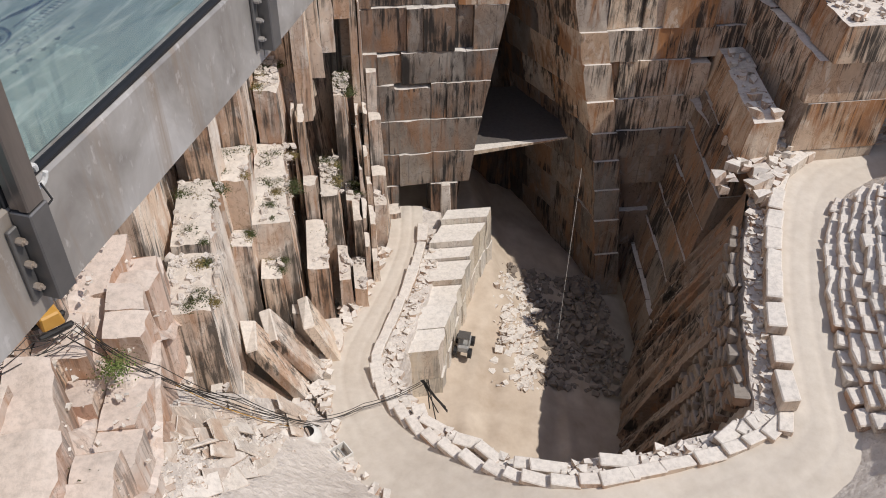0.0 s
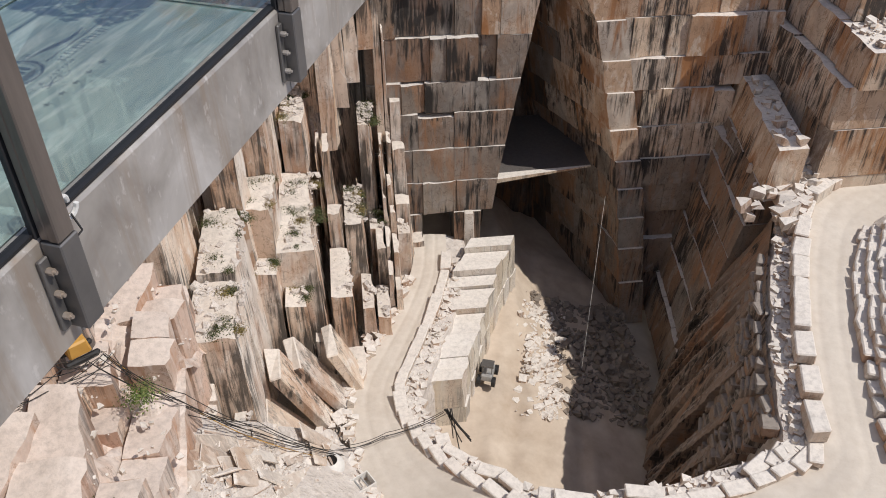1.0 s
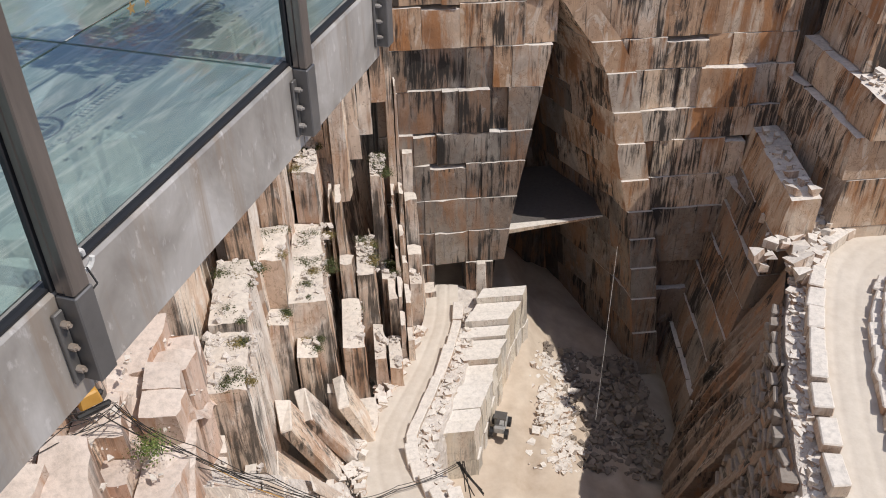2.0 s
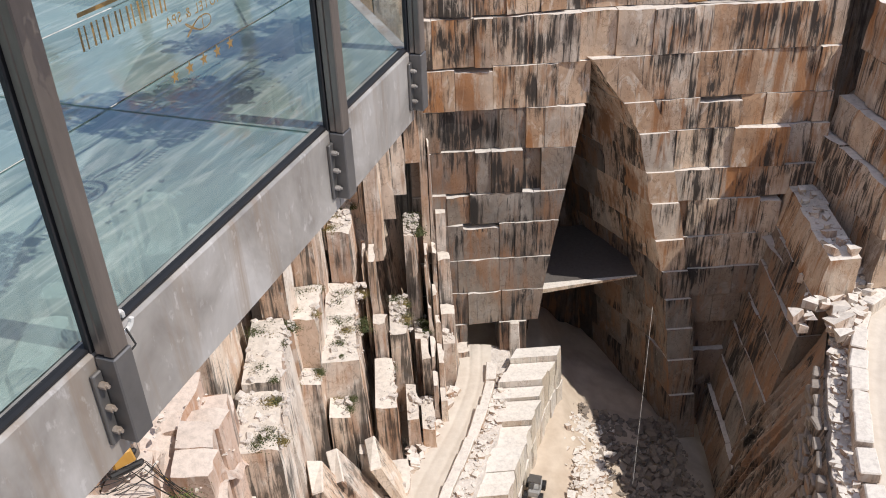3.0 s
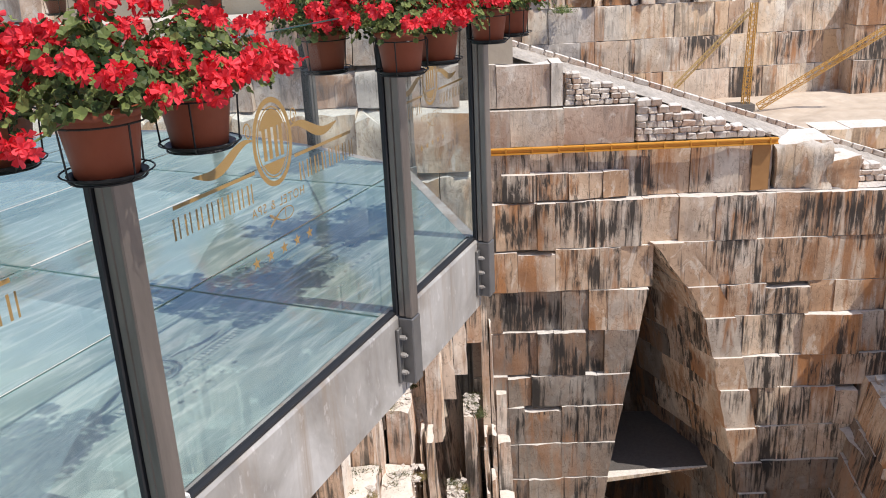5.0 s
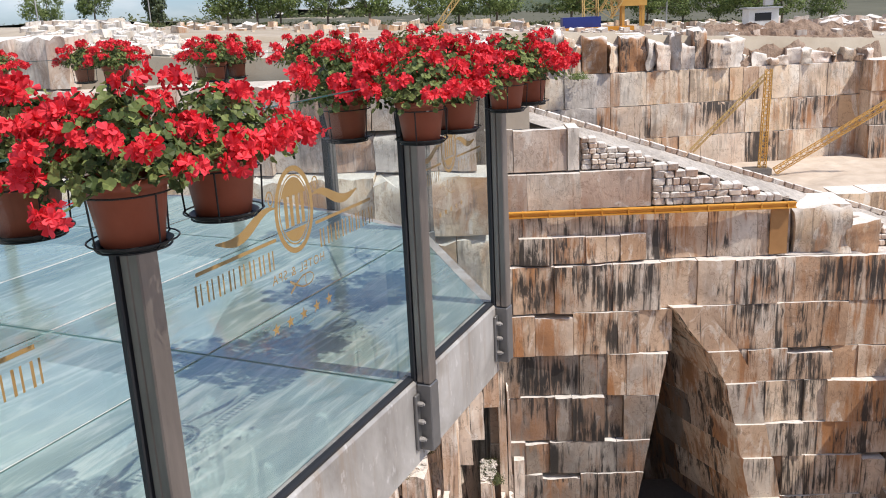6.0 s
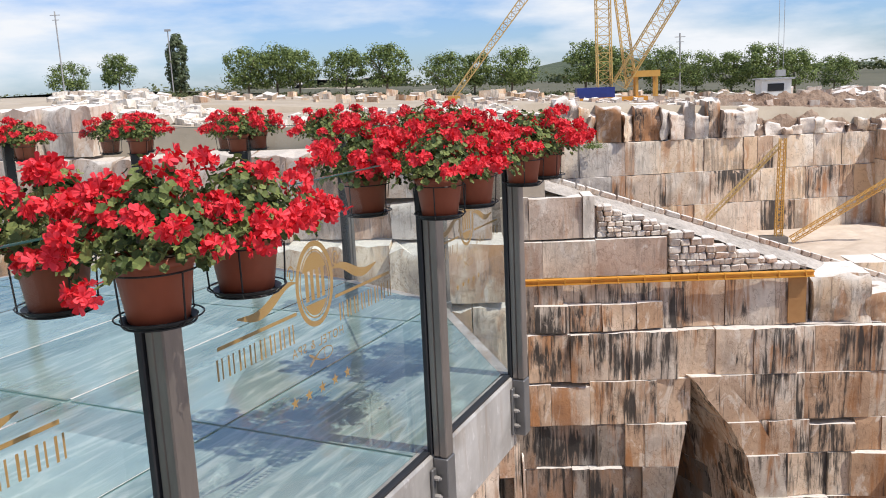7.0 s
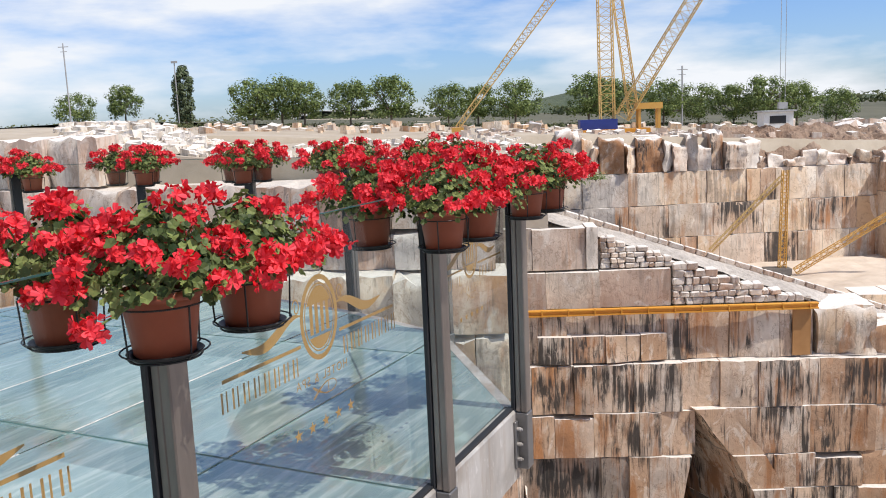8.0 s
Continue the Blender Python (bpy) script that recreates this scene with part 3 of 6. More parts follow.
def quarry_floor():
    def fn(u, v):
        rut = 0.16 * math.cos((u - 0.28 * v) * 2.2) * (6 < u < 17)
        z = -51.6 - 0.24 * max(0.0, u - 8) - 0.22 * max(0.0, u - 13)
        z += 2.2 * max(0.0, min(1.0, (v - 52) / 12)) * max(0, min(1, (16 - u) / 3))
        return (u, v, z + rut + jag((u, v, 0), 0.5, 0.25) + jag((u, v, 5), 0.15, 1.2))
    ob = sheet("quarry_floor", M_FLOOR, fn, steps(3, 30, 70), steps(30, 75, 110), smooth=True)
    return tagged(ob, "beige dusty quarry floor with wheel ruts", "quarry floor", kind="structure")


quarry_floor()


# ground under the road (solid shelf between road and pit) and slopes
def road_shelf():
    def fn(u, v):
        i = int(u)
        p, n = LINE[i], side_of(i)
        base = Vector((p.x, p.y, road_height(i) - 0.12))
        prof = {0: (-1.4, 0.0), 1: (1.0, 0.0), 2: (1.0 + 2.0 / p.z, -0.3), 3: (1.0 + 2.3 / p.z, -2.0), 4: (1.0 + 2.6 / p.z, -5.0), 5: (1.0 + 2.9 / p.z, -16.0)}[v]
        q = base + n * p.z * prof[0]
        q.z += prof[1]
        return (q.x + jag((q.x, q.y, q.z), 0.35, 0.6), q.y + jag((q.y, q.x, q.z), 0.35, 0.6), q.z)
    ob = sheet("road_shelf", M_SCREE, fn, range(160), range(6))
    return tagged(ob, "steep rubble edge under the haul road", "rock shelf", kind="structure")


road_shelf()


# ---------------------------------------------------------------- eastern walls
def east_x(z):
    return 26.0 + (z + 57) * 0.19


def east_walls():
    rng = random.Random(8)
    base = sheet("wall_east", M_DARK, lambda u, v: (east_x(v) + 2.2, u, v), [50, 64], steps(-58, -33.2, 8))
    tagged(base, "shadowed sawn marble pit wall stepping back upwards", "quarry wall", kind="structure")
    cs = [-32.4, -35.9, -39.2, -42.5, -46.0, -49.5, -53.0, -57.5]
    for z1, z0 in zip(cs, cs[1:]):
        y = 49.9 + rng.uniform(-0.2, 0.2)
        while y < 62:
            w = rng.uniform(1.8, 4.4)
            x = east_x(z0) + rng.uniform(-0.12, 0.12) + (y - 50) * 0.14
            if y + w > 61:
                w = 62.4 - y
            t = w * 0.14
            d = 5.0 if z1 < -39 else 2.8
            c = [(x, y + 0.03, z0 + .03), (x + d, y + 0.03, z0 + .03), (x + d + t, y + w - 0.03, z0 + .03), (x + t, y + w - 0.03, z0 + .03),
                 (x + 0.5, y + 0.03, z1 - .03), (x + d, y + 0.03, z1 - .03), (x + d + t, y + w - 0.03, z1 - .03), (x + 0.5 + t, y + w - 0.03, z1 - .03)]
            # All but the top course use the darkened marble, shade put into the colour.
            rock_block(base, [c[3], c[0], c[1], c[2], c[7], c[4], c[5], c[6]], M_SHADED_WALL if z1 < -33 else M_WALL, 3, 3, 0.1)
            y += w
    sheet("bench_floor", M_SCREE, lambda u, v: (u, v, -37.0 + jag((u, v, 0), 0.4, 0.8)), steps(30.5, 36, 8), steps(50.2, 63, 14), base)
    # the tall wall that meets the north wall at the corner, stepping back upwards
    for xf, y0, levels, deep in ((34.2, 50.6, (-27.9, -31.4, -35.6, -41.0), 7.0), (35.2, 50.2, (-25.0, -27.9), 7.0), (36.4, 54.6, (-17.4, -21.3, -25.0), 12.0)):
        for z1, z0 in zip(levels, levels[1:]):
            y = y0 + rng.uniform(-0.4, 0.4)
            while y < 61.9:
                w = rng.uniform(1.8, 4.0)
                if 62.2 - y - w < 1.2:
                    w = 62.2 - y
                x = xf + rng.uniform(-0.15, 0.15) - (z0 + 41) * 0.004
                c = [(x, y + w - .03, z0), (x, y, z0), (x + deep, y, z0), (x + deep, y + w - .03, z0),
                     (x + .25, y + w - .03, z1 - .04), (x + .25, y, z1 - .04), (x + deep, y, z1 - .04), (x + deep, y + w - .03, z1 - .04)]
                rock_block(base, c, M_WALL, 3, 3, 0.2, broken=0.15, seed=rng.uniform(0, 9))
                y += w
    # upper tiers, running away from the haul road
    for xb, xt, z_lo, z_hi, y0, width in ((50.0, 51.0, -28.0, -16.6, 58.0, 14.0),):
        y = y0
        while y < 68:
            w = rng.uniform(1.8, 3.6)
            j = rng.uniform(-0.25, 0.25)
            h = (z_hi - z_lo) / 2
            def edge(f, yy):
                return xb + (xt - xb) * f + j + (yy - 50) * 0.22
            for k in range(2):
                za, zb = z_lo + k * h, z_lo + (k + 1) * h - 0.05
                fa, fb = k / 2, (k + 1) / 2
                c = [(edge(fa, y + w), y + w - .04, za), (edge(fa, y), y, za), (edge(fa, y) + width, y, za), (edge(fa, y + w) + width, y + w - .04, za),
                     (edge(fb, y + w), y + w - .04, zb), (edge(fb, y), y, zb), (edge(fb, y) + width, y, zb), (edge(fb, y + w) + width, y + w - .04, zb)]
                rock_block(base, c, M_WALL, 3, 3, 0.2, broken=0.25)
            y += w
    return base


wall_east = east_walls()


# ---------------------------------------------------------------- western cliff
FOOT = [(24, -8.0), (32, -6.4), (38, -5.2), (42.8, -2.6), (45.3, -0.6), (50, 1.7), (54.7, 3.4), (60, 4.6), (64, 5.0)]
# blocks that stand out: x from, x to, y of the front, y of the back, top
BUTTRESSES = [(-9.5, -6.5, 32.4, 37.0, -30.0), (-5.8, -2.8, 44.3, 53.2, -34.0), (-5.4, -3.5, 53.3, 58.0, -29.6), (-8.8, -7.0, 43.0, 46.5, -25.8),
              (-1.4, 0.3, 52.0, 57.0, -38.0), (0.1, 1.5, 57.2, 60.5, -32.5), (-9.4, -6.6, 37.2, 42.9, -29.4), (-2.7, -1.0, 46.5, 51.5, -40.2), (-12.6, -9.8, 35.0, 40.0, -23.5)]


def cliff_foot(y):
    return run_through(FOOT, y)


def cliff_top(x, y):
    s = cliff_foot(y) - x
    pitch = 2.1 + 7.5 * max(0.0, min(1.0, (y - 52.5) / 8.5)) ** 1.7
    near = 6.0 * max(0.0, min(1.0, (38 - y) / 4))
    return min(-14.0 + 0.5 * noise.noise(Vector((x, y, 0))), -42.5 + near + pitch * s)


def split_column(parent, rng, x0, x1, y0, y1, z0, z1, material, name="slab", tilt=1.0):
    """A standing block split from the cliff: fluted east and south faces, a broken top that dips to one side."""
    lean = rng.uniform(0.01, 0.05) * (z1 - z0)
    seed = rng.uniform(0, 40)
    dip, skew = tilt * rng.uniform(-0.06, 0.10), tilt * rng.uniform(-0.09, 0.09)
    nx, ny, nz = max(2, int((x1 - x0) / 0.5)), max(3, int((y1 - y0) / 0.45)), max(4, int((z1 - z0) / 1.1))
    h = z1 - z0
    def place(fx, fy, fz):
        p = Vector((x0 + (x1 - x0) * fx, y0 + (y1 - y0) * fy, z0 + h * fz))
        p.x -= lean * fz * fx
        flute = 0.20 * noise.noise(Vector((seed, p.y * 1.1, p.z * 0.12))) + 0.10 * noise.noise(Vector((seed, p.y * 3.1, p.z * 0.22)))
        p.x += fx * (flute + 0.10 * noise.noise(Vector((p.x, p.y, p.z * 0.8 + seed))) + skew * (p.y - y0))
        p.y += (1 - fy) * (0.13 * noise.noise(Vector((p.x * 0.9, seed, p.z * 0.25))) + 0.05 * noise.noise(Vector((p.x * 2.7, seed, p.z))) + 0.02 * lean * fz)
        if fz > 0.999:
            p.z += dip * (p.y - y0) + 0.22 * noise.noise(Vector((p.x * 0.8, p.y * 0.8, seed))) - 0.3 * abs(noise.noise(Vector((p.x * 1.7, p.y * 1.3, seed)))) * (fx > 0.99 or fy < 0.01)
        return p
    v, f = [], []
    def face(na, nb, fn, flip):
        k = len(v)
        v.extend(fn(a / na, b / nb) for a in range(na + 1) for b in range(nb + 1))
        for a in range(na):
            for b in range(nb):
                q = (k + a * (nb + 1) + b, k + (a + 1) * (nb + 1) + b, k + (a + 1) * (nb + 1) + b + 1, k + a * (nb + 1) + b + 1)
                f.append(q[::-1] if flip else q)
    face(ny, nz, lambda a, b: place(1, a, b), False)
    face(nx, nz, lambda a, b: place(a, 0, b), False)
    face(nx, ny, lambda a, b: place(a, b, 1), False)
    face(1, nz, lambda a, b: place(a, 1, b), True)
    face(1, nz, lambda a, b: place(0, a, b), True)
    return mesh_ob(name, v, f, material, parent, True)


def west_cliff():
    rng = random.Random(21)
    base = sheet("wall_west", M_CLIFF, lambda x, y: (x + cliff_foot(y) - 2.2, y, max(-60, cliff_top(x + cliff_foot(y) - 0.2, y - 2.5) - 15.0)), steps(-22, 0, 36), steps(25, 63, 40))
    tagged(base, "stepped marble cliff with vertical slabs and narrow ledges", "quarry wall", kind="structure")
    ledges = []
    def stand(x0, x1, y0, y1, top):
        z0 = max(ROAD_Z - 2.0, top - rng.uniform(13, 17))
        split_column(base, rng, x0, x1, y0, y1, z0, top, M_CLIFF)
        if x1 - x0 > 0.9 and y1 - y0 > 1.5:
            ledges.append((x0 + 0.2, x1 - 0.15, y0 + 0.2, y1 - 0.1, top))
    for b in BUTTRESSES:
        stand(*b)
    # lanes of blocks, each lane one lift higher than the one before it; along a lane the blocks climb away from the deck
    x = 5.2
    while x > -21:
        w = rng.choice((1.2, 1.7, 2.2)) * rng.uniform(0.9, 1.1)
        y = 25.0 + rng.uniform(0, 3)
        while y < 62.5:
            run = rng.choice((1.2, 1.9, 2.7, 3.8)) * rng.uniform(0.85, 1.15)
            if y > 55:
                run = min(run, 1.8)
            mx, my = x - w / 2, y + run * 0.5
            s = cliff_foot(my) - mx
            if s > -0.1:
                leaves = [(x - w + 0.015, x - 0.015)]
                if w > 1.0 and (y > 50 or rng.random() < 0.5):
                    cut = x - w * rng.uniform(0.35, 0.6)
                    leaves = [(cut + 0.01, x - 0.01), (x - w + 0.01, cut - 0.01)]
                for a, b in leaves:
                    mx = (a + b) / 2
                    top = cliff_top(mx + 0.3, y + run * 0.3) + rng.uniform(-1.1, 1.1)
                    inside = False
                    for bx0, bx1, by0, by1, bt in BUTTRESSES:
                        if bx0 - 0.2 < mx < bx1 + 0.2 and by0 - 0.4 < my < by1:
                            inside = True
                        if bx0 < mx < bx1 and by0 - 3.2 < my <= by0 - 0.4:
                            top = min(top, bt - 3.2)
                        if bx1 <= mx < bx1 + 1.4 and by0 < my < by1:
                            top = min(top, bt - 2.6)
                    if not inside and top > ROAD_Z + 0.5:
                        stand(a, b, y + rng.uniform(0, 0.3), y + run - 0.03, top)
            y += run
        x -= w
    # slabs broken loose and leaning on the foot of the cliff
    for px, py, length, tilt in ((-4.6, 39.6, 9.0, 22), (-3.6, 41.6, 8.0, 26), (-5.4, 37.6, 7.0, 30), (-2.6, 43.4, 6.0, 20)):
        h = rough_box(rng, 0.8, 2.6, length, 0.05)
        m = Matrix.Translation((px + 1.6, py, -46.2)) @ pose(0, 0, 0, 8, -tilt, 6)
        v, f = hexa([m @ p for p in h], 0.08)
        mesh_ob("leaning_slab", v, f, M_CLIFF, base)
    return base, ledges


wall_west, LEDGES = west_cliff()


def terrain_patch(name, fn, us, vs, material, label, category, smooth=False):
    ob = sheet(name, material, fn, us, vs, None, smooth)
    return tagged(ob, label, category, kind="structure")


# talus between the cliff's end and the road, and the broken rock under the deck
def talus_point(u, v):
    a, b, c, e = Vector((-9.4, 27.4, -30.4)), Vector((-3.0, 36.5, -44.2)), Vector((0.6, 27.0, -44.6)), Vector((-10.6, 14.0, -29.4))
    p = a.lerp(b, u).lerp(e.lerp(c, u), v)
    p.z += jag((p.x, p.y, 1), 0.9, 0.35) + jag((p.x, p.y, 4), 0.45, 1.3)
    return p


terrain_patch("talus_slope", lambda u, v: talus_point(u, v), steps(-0.1, 1.08, 60), steps(-0.08, 1, 60), M_SCREE, "steep slope of white marble rubble above the haul road", "rubble slope")


def pink_rock(u, v):
    p = Vector((-22 + 13.4 * u, 8 + 26 * v, -25.6))
    edge = max(0.0, u - 0.80) * 30
    p.z += -edge * (0.5 + 0.5 * noise.noise(Vector((v * 6, 0, 0)))) + jag((p.x, p.y, 0), 2.2, 0.22) + abs(jag((p.x, p.y, 8), 1.2, 0.7)) + 0.25 * abs(jag((p.x, p.y, 3), 1.0, 1.3)) - 1.6 * max(0, 0.55 - v)
    return p


M_PINK = marble("pink_marble", (0.78, 0.70, 0.64), (0.54, 0.44, 0.375), (0.64, 0.41, 0.29), (0.14, 0.115, 0.10), 0.6, 0.6, (0.72, 0.635, 0.575))
terrain_patch("rock_bench", lambda u, v: pink_rock(u, v) - Vector((0, 0, 1.3)), steps(0, 1, 60), steps(0, 1, 80), M_PINK, "broken pinkish marble bench below the deck", "rock bench")


def bench_blocks():
    """Big blocks split by natural joints, tilted a little each, along the top of the bench."""
    rng = random.Random(52)
    base = empty("split_bench", label="large split blocks of pink and white marble", category="rock bench", kind="structure")
    x = -8.9
    while x > -19:
        w = rng.choice((1.3, 2.1, 3.0)) * rng.uniform(0.9, 1.1)
        y = 9.0 + rng.uniform(0, 2)
        while y < 33.5:
            run = rng.choice((1.5, 2.4, 3.6)) * rng.uniform(0.9, 1.1)
            p = pink_rock((x - w / 2 + 22) / 13.4, (y + run / 2 - 8) / 26)
            split_column(base, rng, x - w + 0.02, x - 0.02, y, y + run - 0.04, p.z - 7, p.z + rng.uniform(-0.7, 0.5), M_PINK, "block", 3.2)
            y += run
        x -= w


bench_blocks()
terrain_patch("upper_bench", lambda u, v: (u, v, -8.5 + jag((u, v, 0), 1.5, 0.12) + jag((u, v, 3), 0.5, 0.7)), steps(-60, -8.5, 50), steps(-8, 47, 40), M_SCREE,
              "rubble-strewn bench beyond the deck", "quarry bench")


# the slopes that close the pit to the south and east, added for reflections and bounced light; the eastern one is out
# of view
terrain_patch("south_slope", lambda u, v: (u, 25.5 - 33 * v + jag((u, v * 30, 0), 1.2, 0.3), -48.6 + 46 * v ** 0.9 + jag((u, v * 30, 5), 0.8, 0.25)), steps(-12, 64, 50), steps(0, 1, 24), M_SCREE,
              "rubble slope under the near rim", "rubble slope")
terrain_patch("east_slope", lambda u, v: (44 + 40 * v + jag((u, v * 20, 0), 1.0, 0.3), u, -31 + 30 * v + jag((u, v * 20, 5), 0.8, 0.25)), steps(-9, 82, 50), steps(0, 1, 16), M_SCREE,
              "rubble slope added out of view up to the eastern rim", "rubble slope")


# ---------------------------------------------------------------- wall behind the deck, far walls and terraces
def course_wall(parent, rng, x0, x1, y, levels, material, sizes=(1.6, 2.4, 3.2, 4.4), depth=2.5, back=0.16, rough=0.22, cham=0.09, yslope=0.0, saw=0.0):
    """Courses of sawn blocks along x, facing the deck; levels from the top down."""
    for k, (z1, z0) in enumerate(zip(levels, levels[1:])):
        x = x0
        while x < x1 - 0.2:
            w = rng.choice(sizes) * rng.uniform(0.85, 1.15)
            if x1 - x - w < 0.8:
                w = x1 - x
            yy = y - back * k + rng.uniform(-rough, rough) + (x - x0) * yslope
            t = rng.uniform(-0.3, 0.3) * (0.3 if saw else 1) + w * (yslope + saw)
            sag = rng.uniform(-0.12, 0.06) if k == 0 else 0
            c = [(x + .02, yy, z0 + .02), (x + w - .02, yy + t, z0 + .02), (x + w - .02, yy + depth, z0 + .02), (x + .02, yy + depth, z0 + .02),
                 (x + .02, yy + .05, z1 - .02 + sag), (x + w - .02, yy + t + .05, z1 - .02 + sag), (x + w - .02, yy + depth, z1 - .02 + sag), (x + .02, yy + depth, z1 - .02 + sag)]
            if cham > 0.2:
                rock_block(parent, c, material, 4, 4, 0.45, broken=0.4)
            else:
                rock_block(parent, c, material, max(2, int(w / 0.8)), 4, 0.16, broken=0.06, seed=rng.uniform(0, 9))
            x += w


def far_wall():
    rng = random.Random(31)
    base = sheet("wall_far", M_DARK, lambda u, v: (u, 81.5 + 0.2 * (u - 3), v), [2, 46], [-15, -4])
    tagged(base, "sunlit cream marble quarry face in tall sawn courses", "quarry wall", kind="structure")
    for k, (za, zb) in enumerate(((-1.0, -4.7), (-4.7, -7.8), (-7.8, -10.9), (-10.9, -14.3))):
        x = 1.0
        while x < 40:
            w = rng.choice((0.9, 1.4, 2.2) if k == 0 else (1.6, 2.4, 3.2, 4.4)) * rng.uniform(0.85, 1.15)
            y = 79.0 + 0.2 * (x - 3) - 0.18 * k + rng.uniform(-0.05, 0.05)
            e = y + 0.2 * w + rng.uniform(-0.06, 0.06) + (rng.uniform(0.3, 0.8) if rng.random() < 0.12 else 0)
            d = 3.2
            dip = -0.045 if k == 0 else -0.012          # the beds dip gently eastwards
            lo, hi = zb - 0.012 * (x - 20), za + dip * (x - (12 if k == 0 else 20))
            lo2, hi2 = lo - 0.012 * w, hi + dip * w
            if k == 0:
                hi += rng.uniform(-0.9, 0.3) - (1.5 if x > 25 else 0)
                hi2 = hi + rng.uniform(-0.5, 0.3)
                y, e = y + rng.uniform(-0.4, 0.6), e + rng.uniform(-0.4, 0.6)
            c = [(x + .02, y, lo), (x + w - .02, e, lo2), (x + w - .02, e + d, lo2), (x + .02, y + d, lo), (x + .02, y + .05, hi), (x + w - .02, e + .05, hi2), (x + w - .02, e + d, hi2), (x + .02, y + d, hi)]
            stone = rng.choice((M_PALE, M_STONE, M_STONE, M_WALL)) if k == 0 else rng.choice((M_PALE, M_PALE, M_PALE, M_WALL, M_STONE))
            rock_block(base, c, stone, max(4, int(w / 0.4)), 8, 0.55 if k == 0 else 0.13, broken=0.6 if k == 0 else 0.12, seed=5.0)
            x += w
    course_wall(base, rng, 38.6, 58.0, 83.5, [-4.6, -7.6, -10.8, -14.2], M_WALL, (3.0, 3.8, 4.6), depth=8, rough=0.1)
    # brown overburden over the eastern end
    def over(u, v):
        return (23 + 18 * u, 83.6 + 3.4 * u + 6 * v + jag((u * 9, v * 5, 0), 0.9, 0.9), -4.6 + 3.5 * v ** 0.5 + jag((u * 14, v * 6, 2), 0.6, 0.9) + jag((u * 40, v * 18, 4), 0.3, 1.0) - 1.3 * max(0, u - 0.6))
    sheet("overburden", M_EARTH, over, steps(0, 1, 90), steps(0, 1, 26), base)
    return base


wall_far = far_wall()
terrain_patch("upper_terrace", lambda u, v: (u, v, -13.9 + jag((u, v, 0), 0.25, 0.4)), steps(18, 58, 34), steps(68.2, 86, 18), M_FLOOR, "dusty terrace at the foot of the far face", "terrace")


def terrace_walls():
    rng = random.Random(13)
    base = sheet("terrace_wall", M_DARK, lambda u, v: (u, 66.0, v), [0, 16], [-17, -11])
    tagged(base, "pale block walls and rubble terraces above the pit wall", "terrace wall", kind="structure")
    course_wall(base, rng, 22.0, 58.0, 67.6, [-13.8, -15.6, -17.3], M_PALE, (2.4, 3.4, 4.4), depth=3)
    course_wall(base, rng, 0.4, 8.4, 63.9, [-7.2, -10.4], M_STONE, (3.6, 4.4), depth=3.5)
    course_wall(base, rng, 0.4, 13.7, 63.5, [-10.4, -13.3], M_STONE, (4.2, 5.2), depth=3.5)
    course_wall(base, rng, 0.6, 24.0, 63.0, [-13.6, -17.3], M_WALL, (3.2, 4.6, 5.4), depth=3)
    course_wall(base, rng, 3.6, 13.2, 62.2, [-15.1, -17.2], M_WALL, (2.2, 2.8), depth=1.0, rough=0.2)
    # pale bulging rock east of the beam
    h = rough_box(rng, 4.4, 4.0, 3.9, 0.06)
    rock_block(base, [Matrix.Translation((26.4, 64.6, -17.3)) @ v for v in h], M_PALE, 6, 6, 0.55, "boulder", 0.5, 3.0)
    h = rough_box(rng, 2.4, 3.0, 2.4, 0.14)
    rock_block(base, [Matrix.Translation((29.2, 64.2, -17.3)) @ v for v in h], M_PALE, 5, 5, 0.5, "boulder", 0.5, 1.0)
    # shelf behind the pit wall
    sheet("shelf", M_SCREE, lambda u, v: (u, v, -17.25 + jag((u, v, 0), 0.12, 1.0)), steps(23, 45, 26), steps(62.6, 68.5, 8), base)
    return base


terrace_wall = terrace_walls()


def ramp_z(x):
    return -6.2 - (x - 5.2) * 0.338


def ramp():
    def fn(u, v):
        z = ramp_z(u) - 0.7 * (1 - v) + jag((u, v * 3, 0), 0.16, 1.2)
        return (u, 64.6 + 2.4 * v, z)
    ob = sheet("ramp", M_GRAVEL, fn, steps(1.5, 37, 60), steps(0, 1, 8))
    tagged(ob, "gravel ramp with a kerb of small marble blocks", "ramp", kind="structure")
    fill = sheet("ramp_back", M_SCREE, lambda u, v: (u, 67.1 + 0.7 * v, ramp_z(u) - 2.5 * v), steps(1.5, 37, 30), [0, 1], ob)
    rng = random.Random(5)
    x = 3.5
    while x < 36:
        w = rng.uniform(0.6, 1.2)
        c = [Matrix.Translation((x + w / 2, 66.9, ramp_z(x + w / 2) - 0.1)) @ Matrix.Rotation(math.atan(0.338), 4, "Y") @ v for v in rough_box(rng, w, 0.45, 0.42, 0.05)]
        block(ob, c, 0.05, M_STONE, "kerb_block")
        x += w + 0.06
    return ob


ramp()


